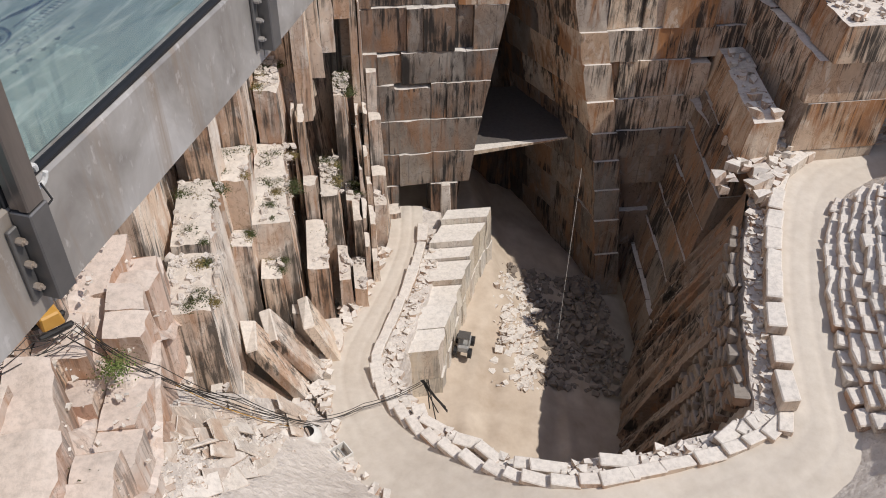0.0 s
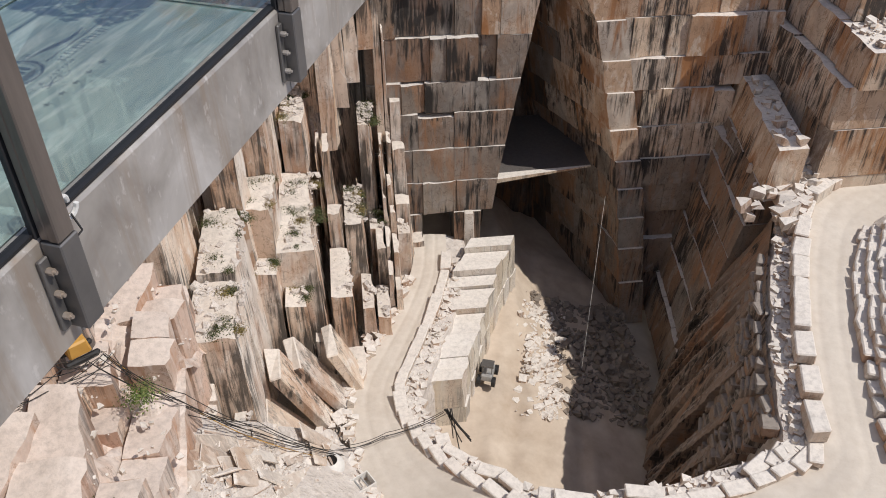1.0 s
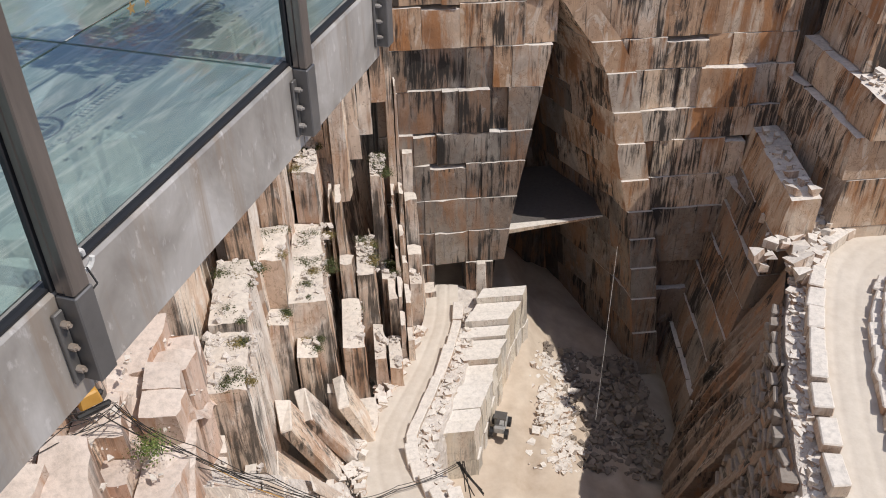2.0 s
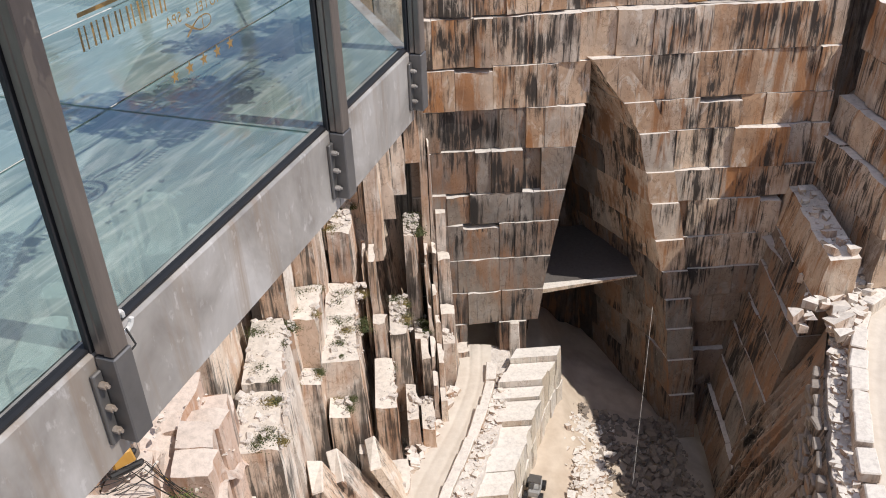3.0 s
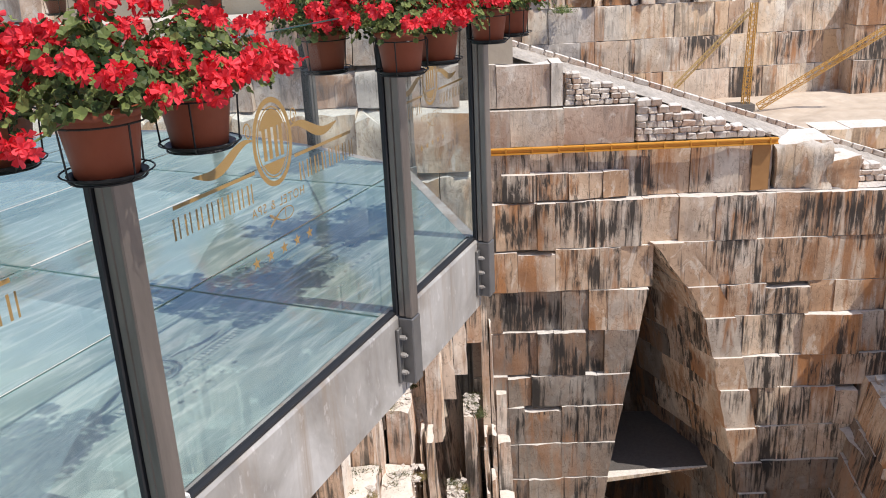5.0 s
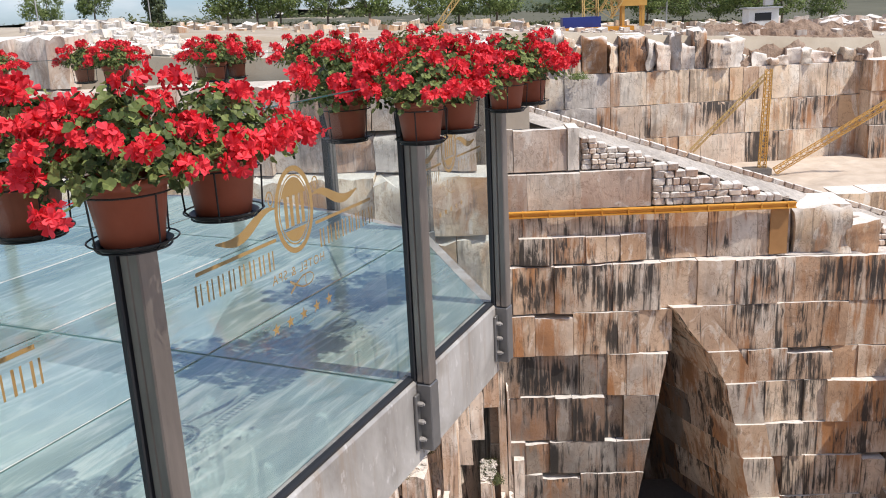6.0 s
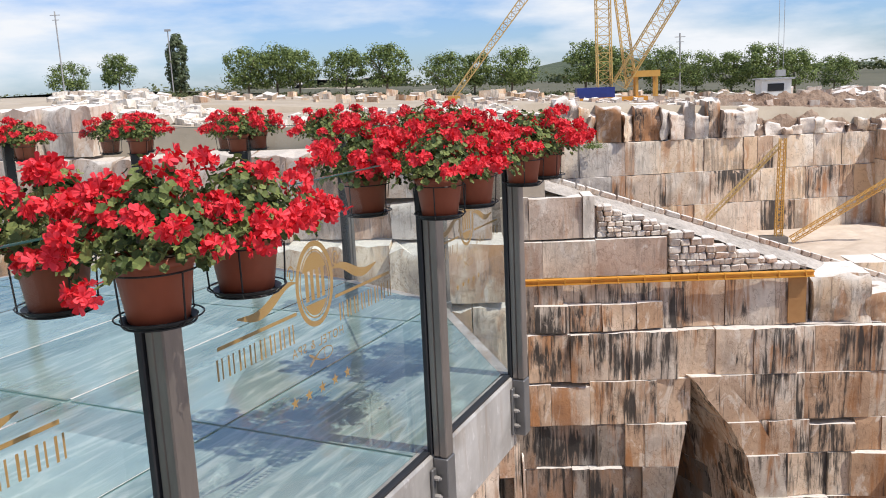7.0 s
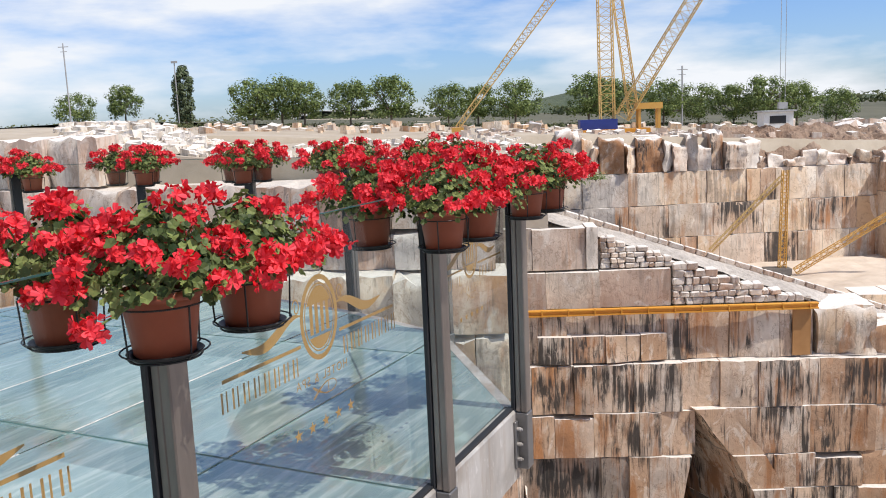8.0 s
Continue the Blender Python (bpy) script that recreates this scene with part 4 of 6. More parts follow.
def dry_stones():
    """Dry-stone wall filling the wedge under the ramp."""
    rng = random.Random(17)
    base = sheet("dry_stone_wall", M_STONE, lambda u, v: (u, 64.75, -13.2 + v * (ramp_z(u) - 0.9 + 13.2)), steps(8, 24.4, 20), [0, 1])
    tagged(base, "dry-stone wall of rough marble under the ramp", "dry-stone wall", kind="structure")
    def fill(x0, x1, z0, y, size):
        z = z0
        while z < -6:
            h = size * rng.uniform(0.75, 1.0)
            x = x0
            while x < x1:
                w = size * rng.uniform(0.8, 1.7)
                if z + h < ramp_z(x + w) - 0.25 and x + w < x1 + 0.5:
                    c = [Matrix.Translation((x + w / 2, y + rng.uniform(-.12, .12), z)) @ v for v in rough_box(rng, w - .03, 0.9, h - .02, 0.13)]
                    block(base, c, 0.07, M_STONE, "stone")
                x += w
            z += h
    fill(13.9, 24.6, -13.3, 64.2, 0.6)
    fill(8.6, 13.8, -10.4, 64.4, 0.5)
    fill(28.5, 36.5, -17.2, 64.5, 0.55)
    return base


dry_stones()


def beam():
    h = Heap()
    h.box((1.6, 62.3, -13.60), (24.1, 62.75, -13.50))
    h.box((1.6, 62.45, -13.50), (24.1, 62.60, -13.24))
    h.box((1.6, 62.3, -13.24), (24.1, 62.75, -13.15))
    for k in range(12):
        h.box((2.0 + 1.95 * k, 62.28, -13.62), (2.1 + 1.95 * k, 62.7, -13.12))
    ob = tagged(h.ob("steel_beam", M_ORANGE), "long rusty orange steel beam lying along the ledge", "beam")
    p = Heap()
    p.box((22.4, 62.7, -17.15), (23.7, 62.85, -13.6))
    p.ob("plate", plain("rusted_plate", (0.32, 0.15, 0.05), (0.45, 0.24, 0.09), 0.8, 0.7), ob)


beam()


# wall behind the deck, up to the ground
def wall_behind():
    rng = random.Random(41)
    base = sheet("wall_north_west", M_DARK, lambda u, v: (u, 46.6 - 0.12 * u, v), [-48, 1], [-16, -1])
    tagged(base, "grey and brown marble face behind the deck", "quarry wall", kind="structure")
    course_wall(base, rng, -46, -21, 44.0 + 5.5, [1.2, -1.6], M_STONE, (1.5, 2.2, 3), depth=3, rough=0.5, cham=0.3, yslope=-0.12)
    course_wall(base, rng, -46, 0.5, 43.0 + 5.5, [-1.6, -4.2, -6.3], M_PINK, (1.4, 2.2, 3.0), depth=3, rough=0.35, cham=0.3, yslope=-0.12)
    course_wall(base, rng, -46, 1.0, 41.0 + 5.5, [-6.3, -9.2, -12.4], M_PALE, (1.6, 2.4, 3.4), depth=3, rough=0.3, cham=0.3, yslope=-0.12)
    return base


wall_behind()


# ---------------------------------------------------------------- the glass deck
RAIL = [(-1.99, -0.85), (-1.41, 0.53), (-0.83, 1.91), (-0.26, 3.29), (0.10, 4.20), (-0.34, 5.78), (-1.10, 6.56), (-2.05, 7.30), (-3.10, 7.55), (-4.10, 7.30),
        (-4.95, 6.40), (-5.4, 4.8), (-5.4, 2.4), (-4.8, 0.4), (-3.6, -0.7)]
GLASS_TOP = 1.21
RD, RO = Vector((0.389, 0.921, 0)), Vector((0.921, -0.389, 0))


def clip_poly(poly, normal, off):
    """The part of a flat polygon with p . normal <= off."""
    out = []
    for i, p in enumerate(poly):
        q = poly[(i + 1) % len(poly)]
        a, b = p.dot(normal) - off, q.dot(normal) - off
        if a <= 0:
            out.append(p)
        if (a < 0 < b) or (b < 0 < a):
            out.append(p.lerp(q, a / (a - b)))
    return out


def deck():
    ob = empty("viewing_deck", label="glass-floored viewing deck edged with a steel channel", category="viewing deck", kind="structure")
    n = len(RAIL)
    rim = [Vector((x, y, 0)) for x, y in RAIL]
    mid = sum(rim, Vector()) / n
    floor = [v + (mid - v).normalized() * 0.05 for v in rim]
    edge = rim[2].dot(RO)
    for i in range(-1, 8):
        for j in range(-3, 5):
            lo_o, hi_o = edge - 1.03 - i, edge - 0.03 - i
            lo_d, hi_d = 2.85 + 1.82 * j, 2.85 + 1.82 * (j + 1)
            p = floor
            for nrm, off in ((RO, hi_o - 0.008), (-RO, -lo_o - 0.008), (RD, hi_d - 0.008), (-RD, -lo_d - 0.008)):
                p = clip_poly(p, nrm, off) if p else p
            if len(p) < 3:
                continue
            h = Heap()
            k = len(p)
            h.add([v + Vector((0, 0, -0.03)) for v in p] + [v + Vector((0, 0, 0.0)) for v in p],
                  [tuple(range(k, 2 * k))])
            h.ob("glass_tile", M_DECK, ob)
    for i in range(n):
        a, b = rim[i], rim[(i + 1) % n]
        d = (b - a).normalized()
        o = Vector((d.y, -d.x, 0))
        h = Heap()
        prof = ((0.02, -0.37), (0.02, -0.012), (0.012, 0.0), (-0.05, 0.0), (-0.05, -0.02), (0.008, -0.02), (0.008, -0.355), (-0.08, -0.355), (-0.08, -0.37))
        m = len(prof)
        h.add([q + o * s + Vector((0, 0, z)) for q in (a + d * 0.004, b - d * 0.004) for s, z in prof],
              [(k, (k + 1) % m, m + (k + 1) % m, m + k) for k in range(m)] + [tuple(range(m))[::-1], tuple(range(m, 2 * m))])
        ch = h.ob("edge_channel", M_STEEL, ob)
        g = Heap()
        mm = pose(a.x, a.y, 0, 0, 0, math.degrees(math.atan2(d.y, d.x)))
        g.box((0.02, -0.010, 0.001), ((b - a).length - 0.02, 0.022, 0.011), mm)
        if i < 4:
            g.ob("glazing_strip", M_RUBBER, ch)
    # steel grid that carries the glass
    for j in range(-3, 5):
        h = Heap()
        c0 = RD * (2.85 + 1.82 * j)
        p = floor
        for nrm, off in ((RD, 2.85 + 1.82 * j + 0.05), (-RD, -(2.85 + 1.82 * j) + 0.05)):
            p = clip_poly(p, nrm, off)
        if len(p) > 2:
            k = len(p)
            h.add([v + Vector((0, 0, -0.012)) for v in p] + [v + Vector((0, 0, -0.14)) for v in p], [tuple(range(k)), tuple(range(k, 2 * k))] + [(q, (q + 1) % k, k + (q + 1) % k, k + q) for q in range(k)])
            h.ob("joist", M_JOINT, ob)
    for i in range(-1, 8):
        p = floor
        off0 = edge - 1.03 - i
        for nrm, off in ((RO, off0 + 0.03), (-RO, -off0 + 0.03)):
            p = clip_poly(p, nrm, off) if p else p
        if len(p) > 2:
            h = Heap()
            k = len(p)
            h.add([v + Vector((0, 0, -0.016)) for v in p] + [v + Vector((0, 0, -0.10)) for v in p], [tuple(range(k)), tuple(range(k, 2 * k))] + [(q, (q + 1) % k, k + (q + 1) % k, k + q) for q in range(k)])
            h.ob("joist", M_JOINT, ob)
    return ob


M_JOINT = plain("pale_green_joint", (0.22, 0.33, 0.305), (0.33, 0.45, 0.41), 5, 0.5, bumps=0)
viewing_deck = deck()


def cyl(h, a, b, r, sides=10):
    h.tube(a, b, r, sides)


def rail_post(x, y, yaw):
    m = pose(x, y, 0, 0, 0, yaw)
    ob = empty("rail_post", m, label="brushed steel balustrade post bolted to the deck edge", category="post", group="balustrade posts")
    def piece(name, lo, hi, mat, cham=0.004):
        v, f = hexa([(a, b, c) for c in (lo[2], hi[2]) for a, b in ((lo[0], lo[1]), (hi[0], lo[1]), (hi[0], hi[1]), (lo[0], hi[1]))], cham)
        return mesh_ob(name, v, f, mat, ob)
    piece("cover_plate", (-0.034, -0.082, -0.01), (0.034, -0.050, GLASS_TOP - 0.02), M_POST)
    piece("tube", (-0.030, -0.048, -0.01), (0.030, -0.020, GLASS_TOP - 0.02), M_POST)
    piece("gasket", (-0.040, -0.0195, -0.005), (0.036, 0.003, GLASS_TOP - 0.03), M_RUBBER)
    piece("shoe", (-0.038, -0.086, -0.31), (0.038, -0.021, -0.012), M_DARKSTEEL)
    fl = piece("flange", (-0.075, -0.036, -0.30), (-0.039, -0.021, -0.05), M_DARKSTEEL)
    for z in (-0.09, -0.17, -0.25):
        h = Heap()
        cyl(h, (-0.057, -0.036, z), (-0.057, -0.056, z), 0.011, 6)
        cyl(h, (-0.057, -0.056, z), (-0.057, -0.064, z), 0.006, 8)
        b = h.ob("bolt", M_STEEL, ob)
    return ob


M_DARKSTEEL = plain("dull_dark_steel", (0.16, 0.155, 0.15), (0.26, 0.25, 0.24), 6, 0.45, 0.7, bumps=0)


def gold(parent, verts, faces, name):
    return mesh_ob(name, verts, faces, M_GOLD, parent)


def ribbon(points, widths):
    """A flat band in the panel's plane along points (s, z)."""
    v, f = [], []
    for i, (s, z) in enumerate(points):
        a, b = points[max(i - 1, 0)], points[min(i + 1, len(points) - 1)]
        d = Vector((b[0] - a[0], b[1] - a[1])).normalized()
        n = Vector((-d.y, d.x)) * widths[i] / 2
        v += [(s + n.x, 0, z + n.y), (s - n.x, 0, z - n.y)]
        if i:
            f.append((2 * i - 2, 2 * i - 1, 2 * i + 1, 2 * i))
    return v, f


def emblem(panel, at, scale):
    """Gold film on the inner face of a pane: an oval badge with scrolls, bars for the name, five stars. Seen from outside it is reversed."""
    y = 0.011
    def put(name, verts, faces):
        return gold(panel, [(at + scale * v[0], y, 0.884 + scale * v[2]) for v in verts], faces, name)
    ring = lambda rx, rz, t, n=48: ribbon([(rx * math.cos(k * 2 * math.pi / n), rz * math.sin(k * 2 * math.pi / n)) for k in range(n + 1)], [t] * (n + 1))
    put("badge_rim", *ring(0.099, 0.130, 0.017))
    put("badge_ring", *ring(0.082, 0.109, 0.005))
    n = 40
    oval = [(0.076 * math.cos(k * 2 * math.pi / n), 0, 0.102 * math.sin(k * 2 * math.pi / n)) for k in range(n)]
    top = [p for p in oval if p[2] > 0.045]
    low = [p for p in oval if p[2] < -0.055]
    put("badge_field", top + [(-0.05, 0, 0.02), (-0.02, 0, 0.045), (0.0, 0, 0.05), (0.02, 0, 0.045), (0.05, 0, 0.02)][:0], [tuple(range(len(top)))])
    put("badge_field", low, [tuple(range(len(low)))])
    for s0 in (-0.046, -0.016, 0.016, 0.046):
        put("badge_bar", [(s0 - 0.009, 0, -0.05), (s0 + 0.009, 0, -0.05), (s0 + 0.009, 0, 0.047), (s0 - 0.009, 0, 0.047)], [(0, 1, 2, 3)])
    for sg in (-1, 1):
        pts = [(sg * (0.105 + 0.29 * k / 24), 0.012 + 0.022 * math.sin(k / 24 * 6.0 + 0.7) * (1 - 0.3 * k / 24) - 0.03 * (k / 24)) for k in range(25)]
        put("scroll", *ribbon(pts, [0.004 + 0.030 * math.sin(math.pi * k / 24) for k in range(25)]))
        curl = [(sg * (0.125 + 0.02 * math.cos(k / 20 * 7.5) * (1 - k / 30)), 0.055 + 0.03 * math.sin(k / 20 * 7.5) * (1 - k / 30)) for k in range(21)]
        put("curl", *ribbon(curl, [0.005] * 21))
        put("rule", *ribbon([(sg * 0.112, -0.070), (sg * 0.488, -0.070)], [0.011, 0.011]))
        for k in range(8):      # the name, as plain bars
            s0 = sg * (0.147 + 0.048 * k)
            put("letter_bar", [(s0 - 0.014, 0, -0.158), (s0 - 0.006, 0, -0.158), (s0 - 0.006, 0, -0.098), (s0 - 0.014, 0, -0.098)], [(0, 1, 2, 3)])
            put("letter_bar", [(s0 + 0.007, 0, -0.158), (s0 + 0.013, 0, -0.158), (s0 + 0.013, 0, -0.098), (s0 + 0.007, 0, -0.098)], [(0, 1, 2, 3)])
    cur = [(0.075 * math.cos(k / 40 * 12.6) * (0.35 + 0.65 * abs(math.cos(k / 40 * 3.14))), -0.238 + 0.02 * math.sin(k / 40 * 12.6 * 1.5)) for k in range(41)]
    put("flourish", *ribbon(cur, [0.0035] * 41))
    for k in range(5):
        s0 = (k - 2) * 0.078
        star = []
        for q in range(10):
            r = 0.023 if q % 2 == 0 else 0.009
            a = math.pi / 2 + q * math.pi / 5
            star.append((s0 + r * math.cos(a), 0, -0.345 + r * math.sin(a)))
        put("star", star + [(s0, 0, -0.345)], [(q, (q + 1) % 10, 10) for q in range(10)])
    cu = bpy.data.curves.new("lettering", "FONT")
    cu.body = "HOTEL & SPA"
    cu.size = 0.042 * scale
    cu.space_character = 1.25
    cu.align_x = "CENTER"
    cu.materials.append(M_GOLD)
    tx = new("lettering", cu)
    tx.parent = panel
    tx.matrix_basis = pose(at, y, 0.884 - 0.205 * scale, 90, 0, 180)


def railing():
    n = len(RAIL)
    for i in range(n):
        a, b = Vector((*RAIL[i], 0)), Vector((*RAIL[(i + 1) % n], 0))
        d = (b - a).normalized()
        ang = math.degrees(math.atan2(d.y, d.x))
        l = (b - a).length
        m = pose(a.x, a.y, 0, 0, 0, ang)
        ob = empty("glass_panel", m, label="clear glass balustrade panel with gold film lettering" if 1 <= i <= 4 else "clear glass balustrade panel of the viewing deck", category="glass panel", group="balustrade panels")
        pane = mesh_ob("pane", [(0.03, 0.004, 0.012), (l - 0.03, 0.004, 0.012), (l - 0.03, 0.004, GLASS_TOP), (0.03, 0.004, GLASS_TOP)], [(0, 1, 2, 3)], M_GLASS, ob)
        pane.visible_shadow = False
        h = Heap()
        h.box((0.03, -0.001, GLASS_TOP), (l - 0.03, 0.009, GLASS_TOP + 0.004))
        h.ob("pane_edge", M_EDGE, ob)
        if i in (1, 2):
            emblem(ob, 0.743, 1.0)
        elif i in (3, 4):
            emblem(ob, l * 0.5, 0.8)
        rail_post(a.x, a.y, ang if i not in (0, 1, 2, 3, 4) else math.degrees(math.atan2(RD.y, RD.x)))


railing()


# ---------------------------------------------------------------- geraniums in hanging pots
def lathe(name, prof, material, parent, sides=28):
    v, f = [], []
    for r, z in prof:
        for k in range(sides):
            a = 2 * math.pi * k / sides
            v.append((r * math.cos(a), r * math.sin(a), z))
    for i in range(len(prof) - 1):
        for k in range(sides):
            f.append((i * sides + k, i * sides + (k + 1) % sides, (i + 1) * sides + (k + 1) % sides, (i + 1) * sides + k))
    return mesh_ob(name, v, f, material, parent, True)


def ring_tube(h, r, z, t, sides=24, squash=1.0):
    pts = [Vector((r * math.cos(2 * math.pi * k / sides), r * squash * math.sin(2 * math.pi * k / sides), z)) for k in range(sides)]
    for k in range(sides):
        h.tube(pts[k], pts[(k + 1) % sides], t, 5)


def geranium(seed):
    rng = random.Random(seed)
    ob = empty("flower_pot", label="terracotta pot of red geraniums in a black wire hanger", category="flower pot", group="geranium pots on the balustrade")
    lathe("pot", [(0.0, 0.0), (0.062, 0.0), (0.068, 0.006), (0.086, 0.128), (0.094, 0.130), (0.096, 0.150), (0.090, 0.152), (0.086, 0.146), (0.082, 0.135)], M_TERRA, ob)
    lathe("soil", [(0.084, 0.132), (0.0, 0.138)], M_SOIL, ob)
    h = Heap()
    ring_tube(h, 0.096, 0.118, 0.0024)
    ring_tube(h, 0.080, -0.004, 0.0028)
    ring_tube(h, 0.098, 0.012, 0.0022)
    for k in range(4):
        a = 0.5 + k * math.pi / 2
        c, s = math.cos(a), math.sin(a)
        h.tube((0.100 * c, 0.100 * s, 0.118), (0.094 * c, 0.094 * s, 0.012), 0.0024, 5)
        h.tube((0.098 * c, 0.098 * s, 0.012), (0.080 * c, 0.080 * s, -0.004), 0.0024, 5)
    h.ob("wire_hanger", M_WIRE, ob)
    lathe("saucer", [(0.0, -0.006), (0.072, -0.006), (0.086, 0.008), (0.084, 0.009), (0.070, 0.0)], M_WIRE, ob)
    leaves = Heap()
    for _ in range(720):
        a, e = rng.uniform(0, 6.283), rng.random() ** 0.7
        r = 0.200 * e * rng.uniform(0.8, 1.1)
        z = 0.17 + 0.15 * (1 - e ** 1.6) * rng.random() + rng.uniform(-0.03, 0.05) - (0.07 * max(0, e - 0.7))
        n = Vector((math.cos(a) * (0.3 + e), math.sin(a) * (0.3 + e), rng.uniform(0.35, 1.2))).normalized()
        size = rng.uniform(0.008, 0.0165)
        t = n.orthogonal().normalized()
        b = n.cross(t)
        p = Vector((r * math.cos(a), r * math.sin(a), z))
        k = 11
        rim = []
        for q in range(k):
            w = size * (1.0 if q % 2 == 0 else 0.84) * (0.72 if q == 0 else 1)
            ang = 2 * math.pi * q / k
            rim.append(p + (t * math.cos(ang) + b * math.sin(ang)) * w + n * size * rng.uniform(0.0, 0.55))
        leaves.add([p] + rim, [(0, q + 1, (q + 1) % k + 1) for q in range(k)])
    tagged(leaves.ob("foliage", M_LEAF, ob), kind="stuff")
    stems = Heap()
    for j in range(rng.randint(20, 23)):
        a, e = j * 2.39996 + rng.uniform(-0.5, 0.5), rng.random() ** 0.55
        if j < 11:
            e = rng.uniform(0.85, 1.2)
        p = Vector((0.22 * e * math.cos(a), 0.22 * e * math.sin(a), 0.345 - 0.125 * e * e + rng.uniform(-0.05, 0.05)))
        stems.tube((0.3 * p.x, 0.3 * p.y, 0.14), p, 0.0025, 5)
        blooms = Heap()
        big = rng.uniform(0.027, 0.039)
        for q in range(17):
            d = Vector((rng.gauss(0, 1), rng.gauss(0, 1), rng.gauss(0.45, 0.7))).normalized()
            c = p + Vector((d.x, d.y, d.z * 0.75)) * big * rng.uniform(0.55, 1.1)
            n = (d + Vector((rng.gauss(0, 1), rng.gauss(0, 1), rng.gauss(0, 1))) * 0.3).normalized()
            t = n.orthogonal().normalized()
            b = n.cross(t)
            tw = rng.uniform(0, 6.28)
            for i in range(5):
                g = tw + i * 1.2566 + rng.uniform(-0.15, 0.15)
                out = t * math.cos(g) + b * math.sin(g)
                side = n.cross(out)
                long = rng.uniform(0.0125, 0.020)
                lift = rng.uniform(0.0, 0.7)
                def petal(x, y, z):
                    return c + out * long * x + side * long * y + n * long * (lift * x + z + rng.uniform(-0.08, 0.08))
                blooms.add([c, petal(0.5, 0.34, 0.08), petal(0.95, 0.36, 0.12), petal(1.08, 0, 0), petal(0.95, -0.36, 0.12), petal(0.5, -0.34, 0.08)], [(0, 1, 2, 3), (0, 3, 4, 5)])
        blooms.ob("bloom", M_PETAL, ob)
    stems.ob("stem", M_STEM, ob)
    return ob


M_SOIL = plain("potting_soil", (0.02, 0.014, 0.01), (0.05, 0.035, 0.025), 40, 0.95)
M_STEM = plain("green_stem", (0.08, 0.12, 0.03), (0.13, 0.17, 0.05), 20, 0.6, bumps=0)
KINDS = [geranium(s) for s in (1, 2, 3, 4)]


def hang_pots():
    rng = random.Random(77)
    used = set()
    def hang(x, y, z, s=1.0):
        k = rng.randrange(4)
        m = pose(x, y, z, 0, 0, rng.uniform(0, 360)) @ Matrix.Scale(s, 4)
        if k not in used:
            used.add(k)
            KINDS[k].matrix_world = m
        else:
            o = copy_thing(KINDS[k], m)
            o.matrix_world = m
    for i in (2, 3, 4, 5, 6, 7, 8, 9, 10, 11, 12):
        a = Vector((*RAIL[i], 0))
        b = Vector((*RAIL[(i + 1) % len(RAIL)], 0))
        d = RD if i < 5 else (b - a).normalized()
        o = Vector((d.y, -d.x, 0))
        for al, out in ((-0.08, 0.125), (0.215, 0.14), (-0.07, -0.20)):
            p = a + d * al + o * out
            hang(p.x, p.y, 1.0)


hang_pots()
# hooks over the top of the posts and the white cable end below them
def cable_end():
    h = Heap()
    base = Vector((-0.83, 1.91, 0)) + RD * 0.06 + RO * 0.03
    for k in range(14):
        a, b = k * 0.45, (k + 1) * 0.45
        h.tube(base + RD * 0.032 * math.cos(a) + Vector((0, 0, 0.034 + 0.030 * math.sin(a))) + RO * 0.002 * k, base + RD * 0.032 * math.cos(b) + Vector((0, 0, 0.034 + 0.030 * math.sin(b))) + RO * 0.002 * (k + 1), 0.008, 6)
    ob = tagged(h.ob("cable_loop", M_WHITE), "loop of white cable tied to the post foot", "cable")
    h = Heap()
    pts = [base + RO * 0.03 + Vector((0, 0, 0.02)), base + RO * 0.05 + Vector((0, 0, -0.03)), base + RO * 0.03 - RD * 0.05 + Vector((0, 0, -0.06)), base - RD * 0.09 + RO * 0.03 + Vector((0, 0, -0.03))]
    for p, q in zip(pts, pts[1:]):
        h.tube(p, q, 0.003, 5)
    h.ob("tail", M_CABLE, ob)


cable_end()


# ---------------------------------------------------------------- blocks along the haul road
def variants(seed, n, sx, sy, sz, jit, cham, material, name):
    rng = random.Random(seed)
    out = []
    for _ in range(n):
        v, f = hexa(rough_box(rng, sx * rng.uniform(0.8, 1.15), sy * rng.uniform(0.85, 1.15), sz * rng.uniform(0.85, 1.15), jit), cham)
        me = bpy.data.meshes.new(name)
        me.from_pydata([tuple(p) for p in v], [], f)
        me.materials.append(material)
        out.append(me)
    return out


def shared(name, me, m, parent):
    ob = new(name, me)
    ob.parent = parent
    ob.matrix_world = m
    return ob


RUN = [0.0]
for _a, _b in zip(LINE, LINE[1:]):
    RUN.append(RUN[-1] + math.hypot(_b.x - _a.x, _b.y - _a.y))


def on_road(s, side, off=0.0):
    """Place beside the road: s metres along it; side in half widths (left plus), off further metres. Also the yaw and height."""
    i = 0
    while i < len(RUN) - 2 and RUN[i + 1] < s:
        i += 1
    f = (s - RUN[i]) / max(1e-6, RUN[i + 1] - RUN[i])
    p = LINE[i].lerp(LINE[i + 1], f)
    n = side_of(i).lerp(side_of(i + 1), f).normalized()
    z = LINE_Z[i] * (1 - f) + LINE_Z[i + 1] * f
    q = Vector((p.x, p.y, 0)) + n * (p.z * side + off)
    return q.x, q.y, z, math.degrees(math.atan2(n.y, n.x)) - 90


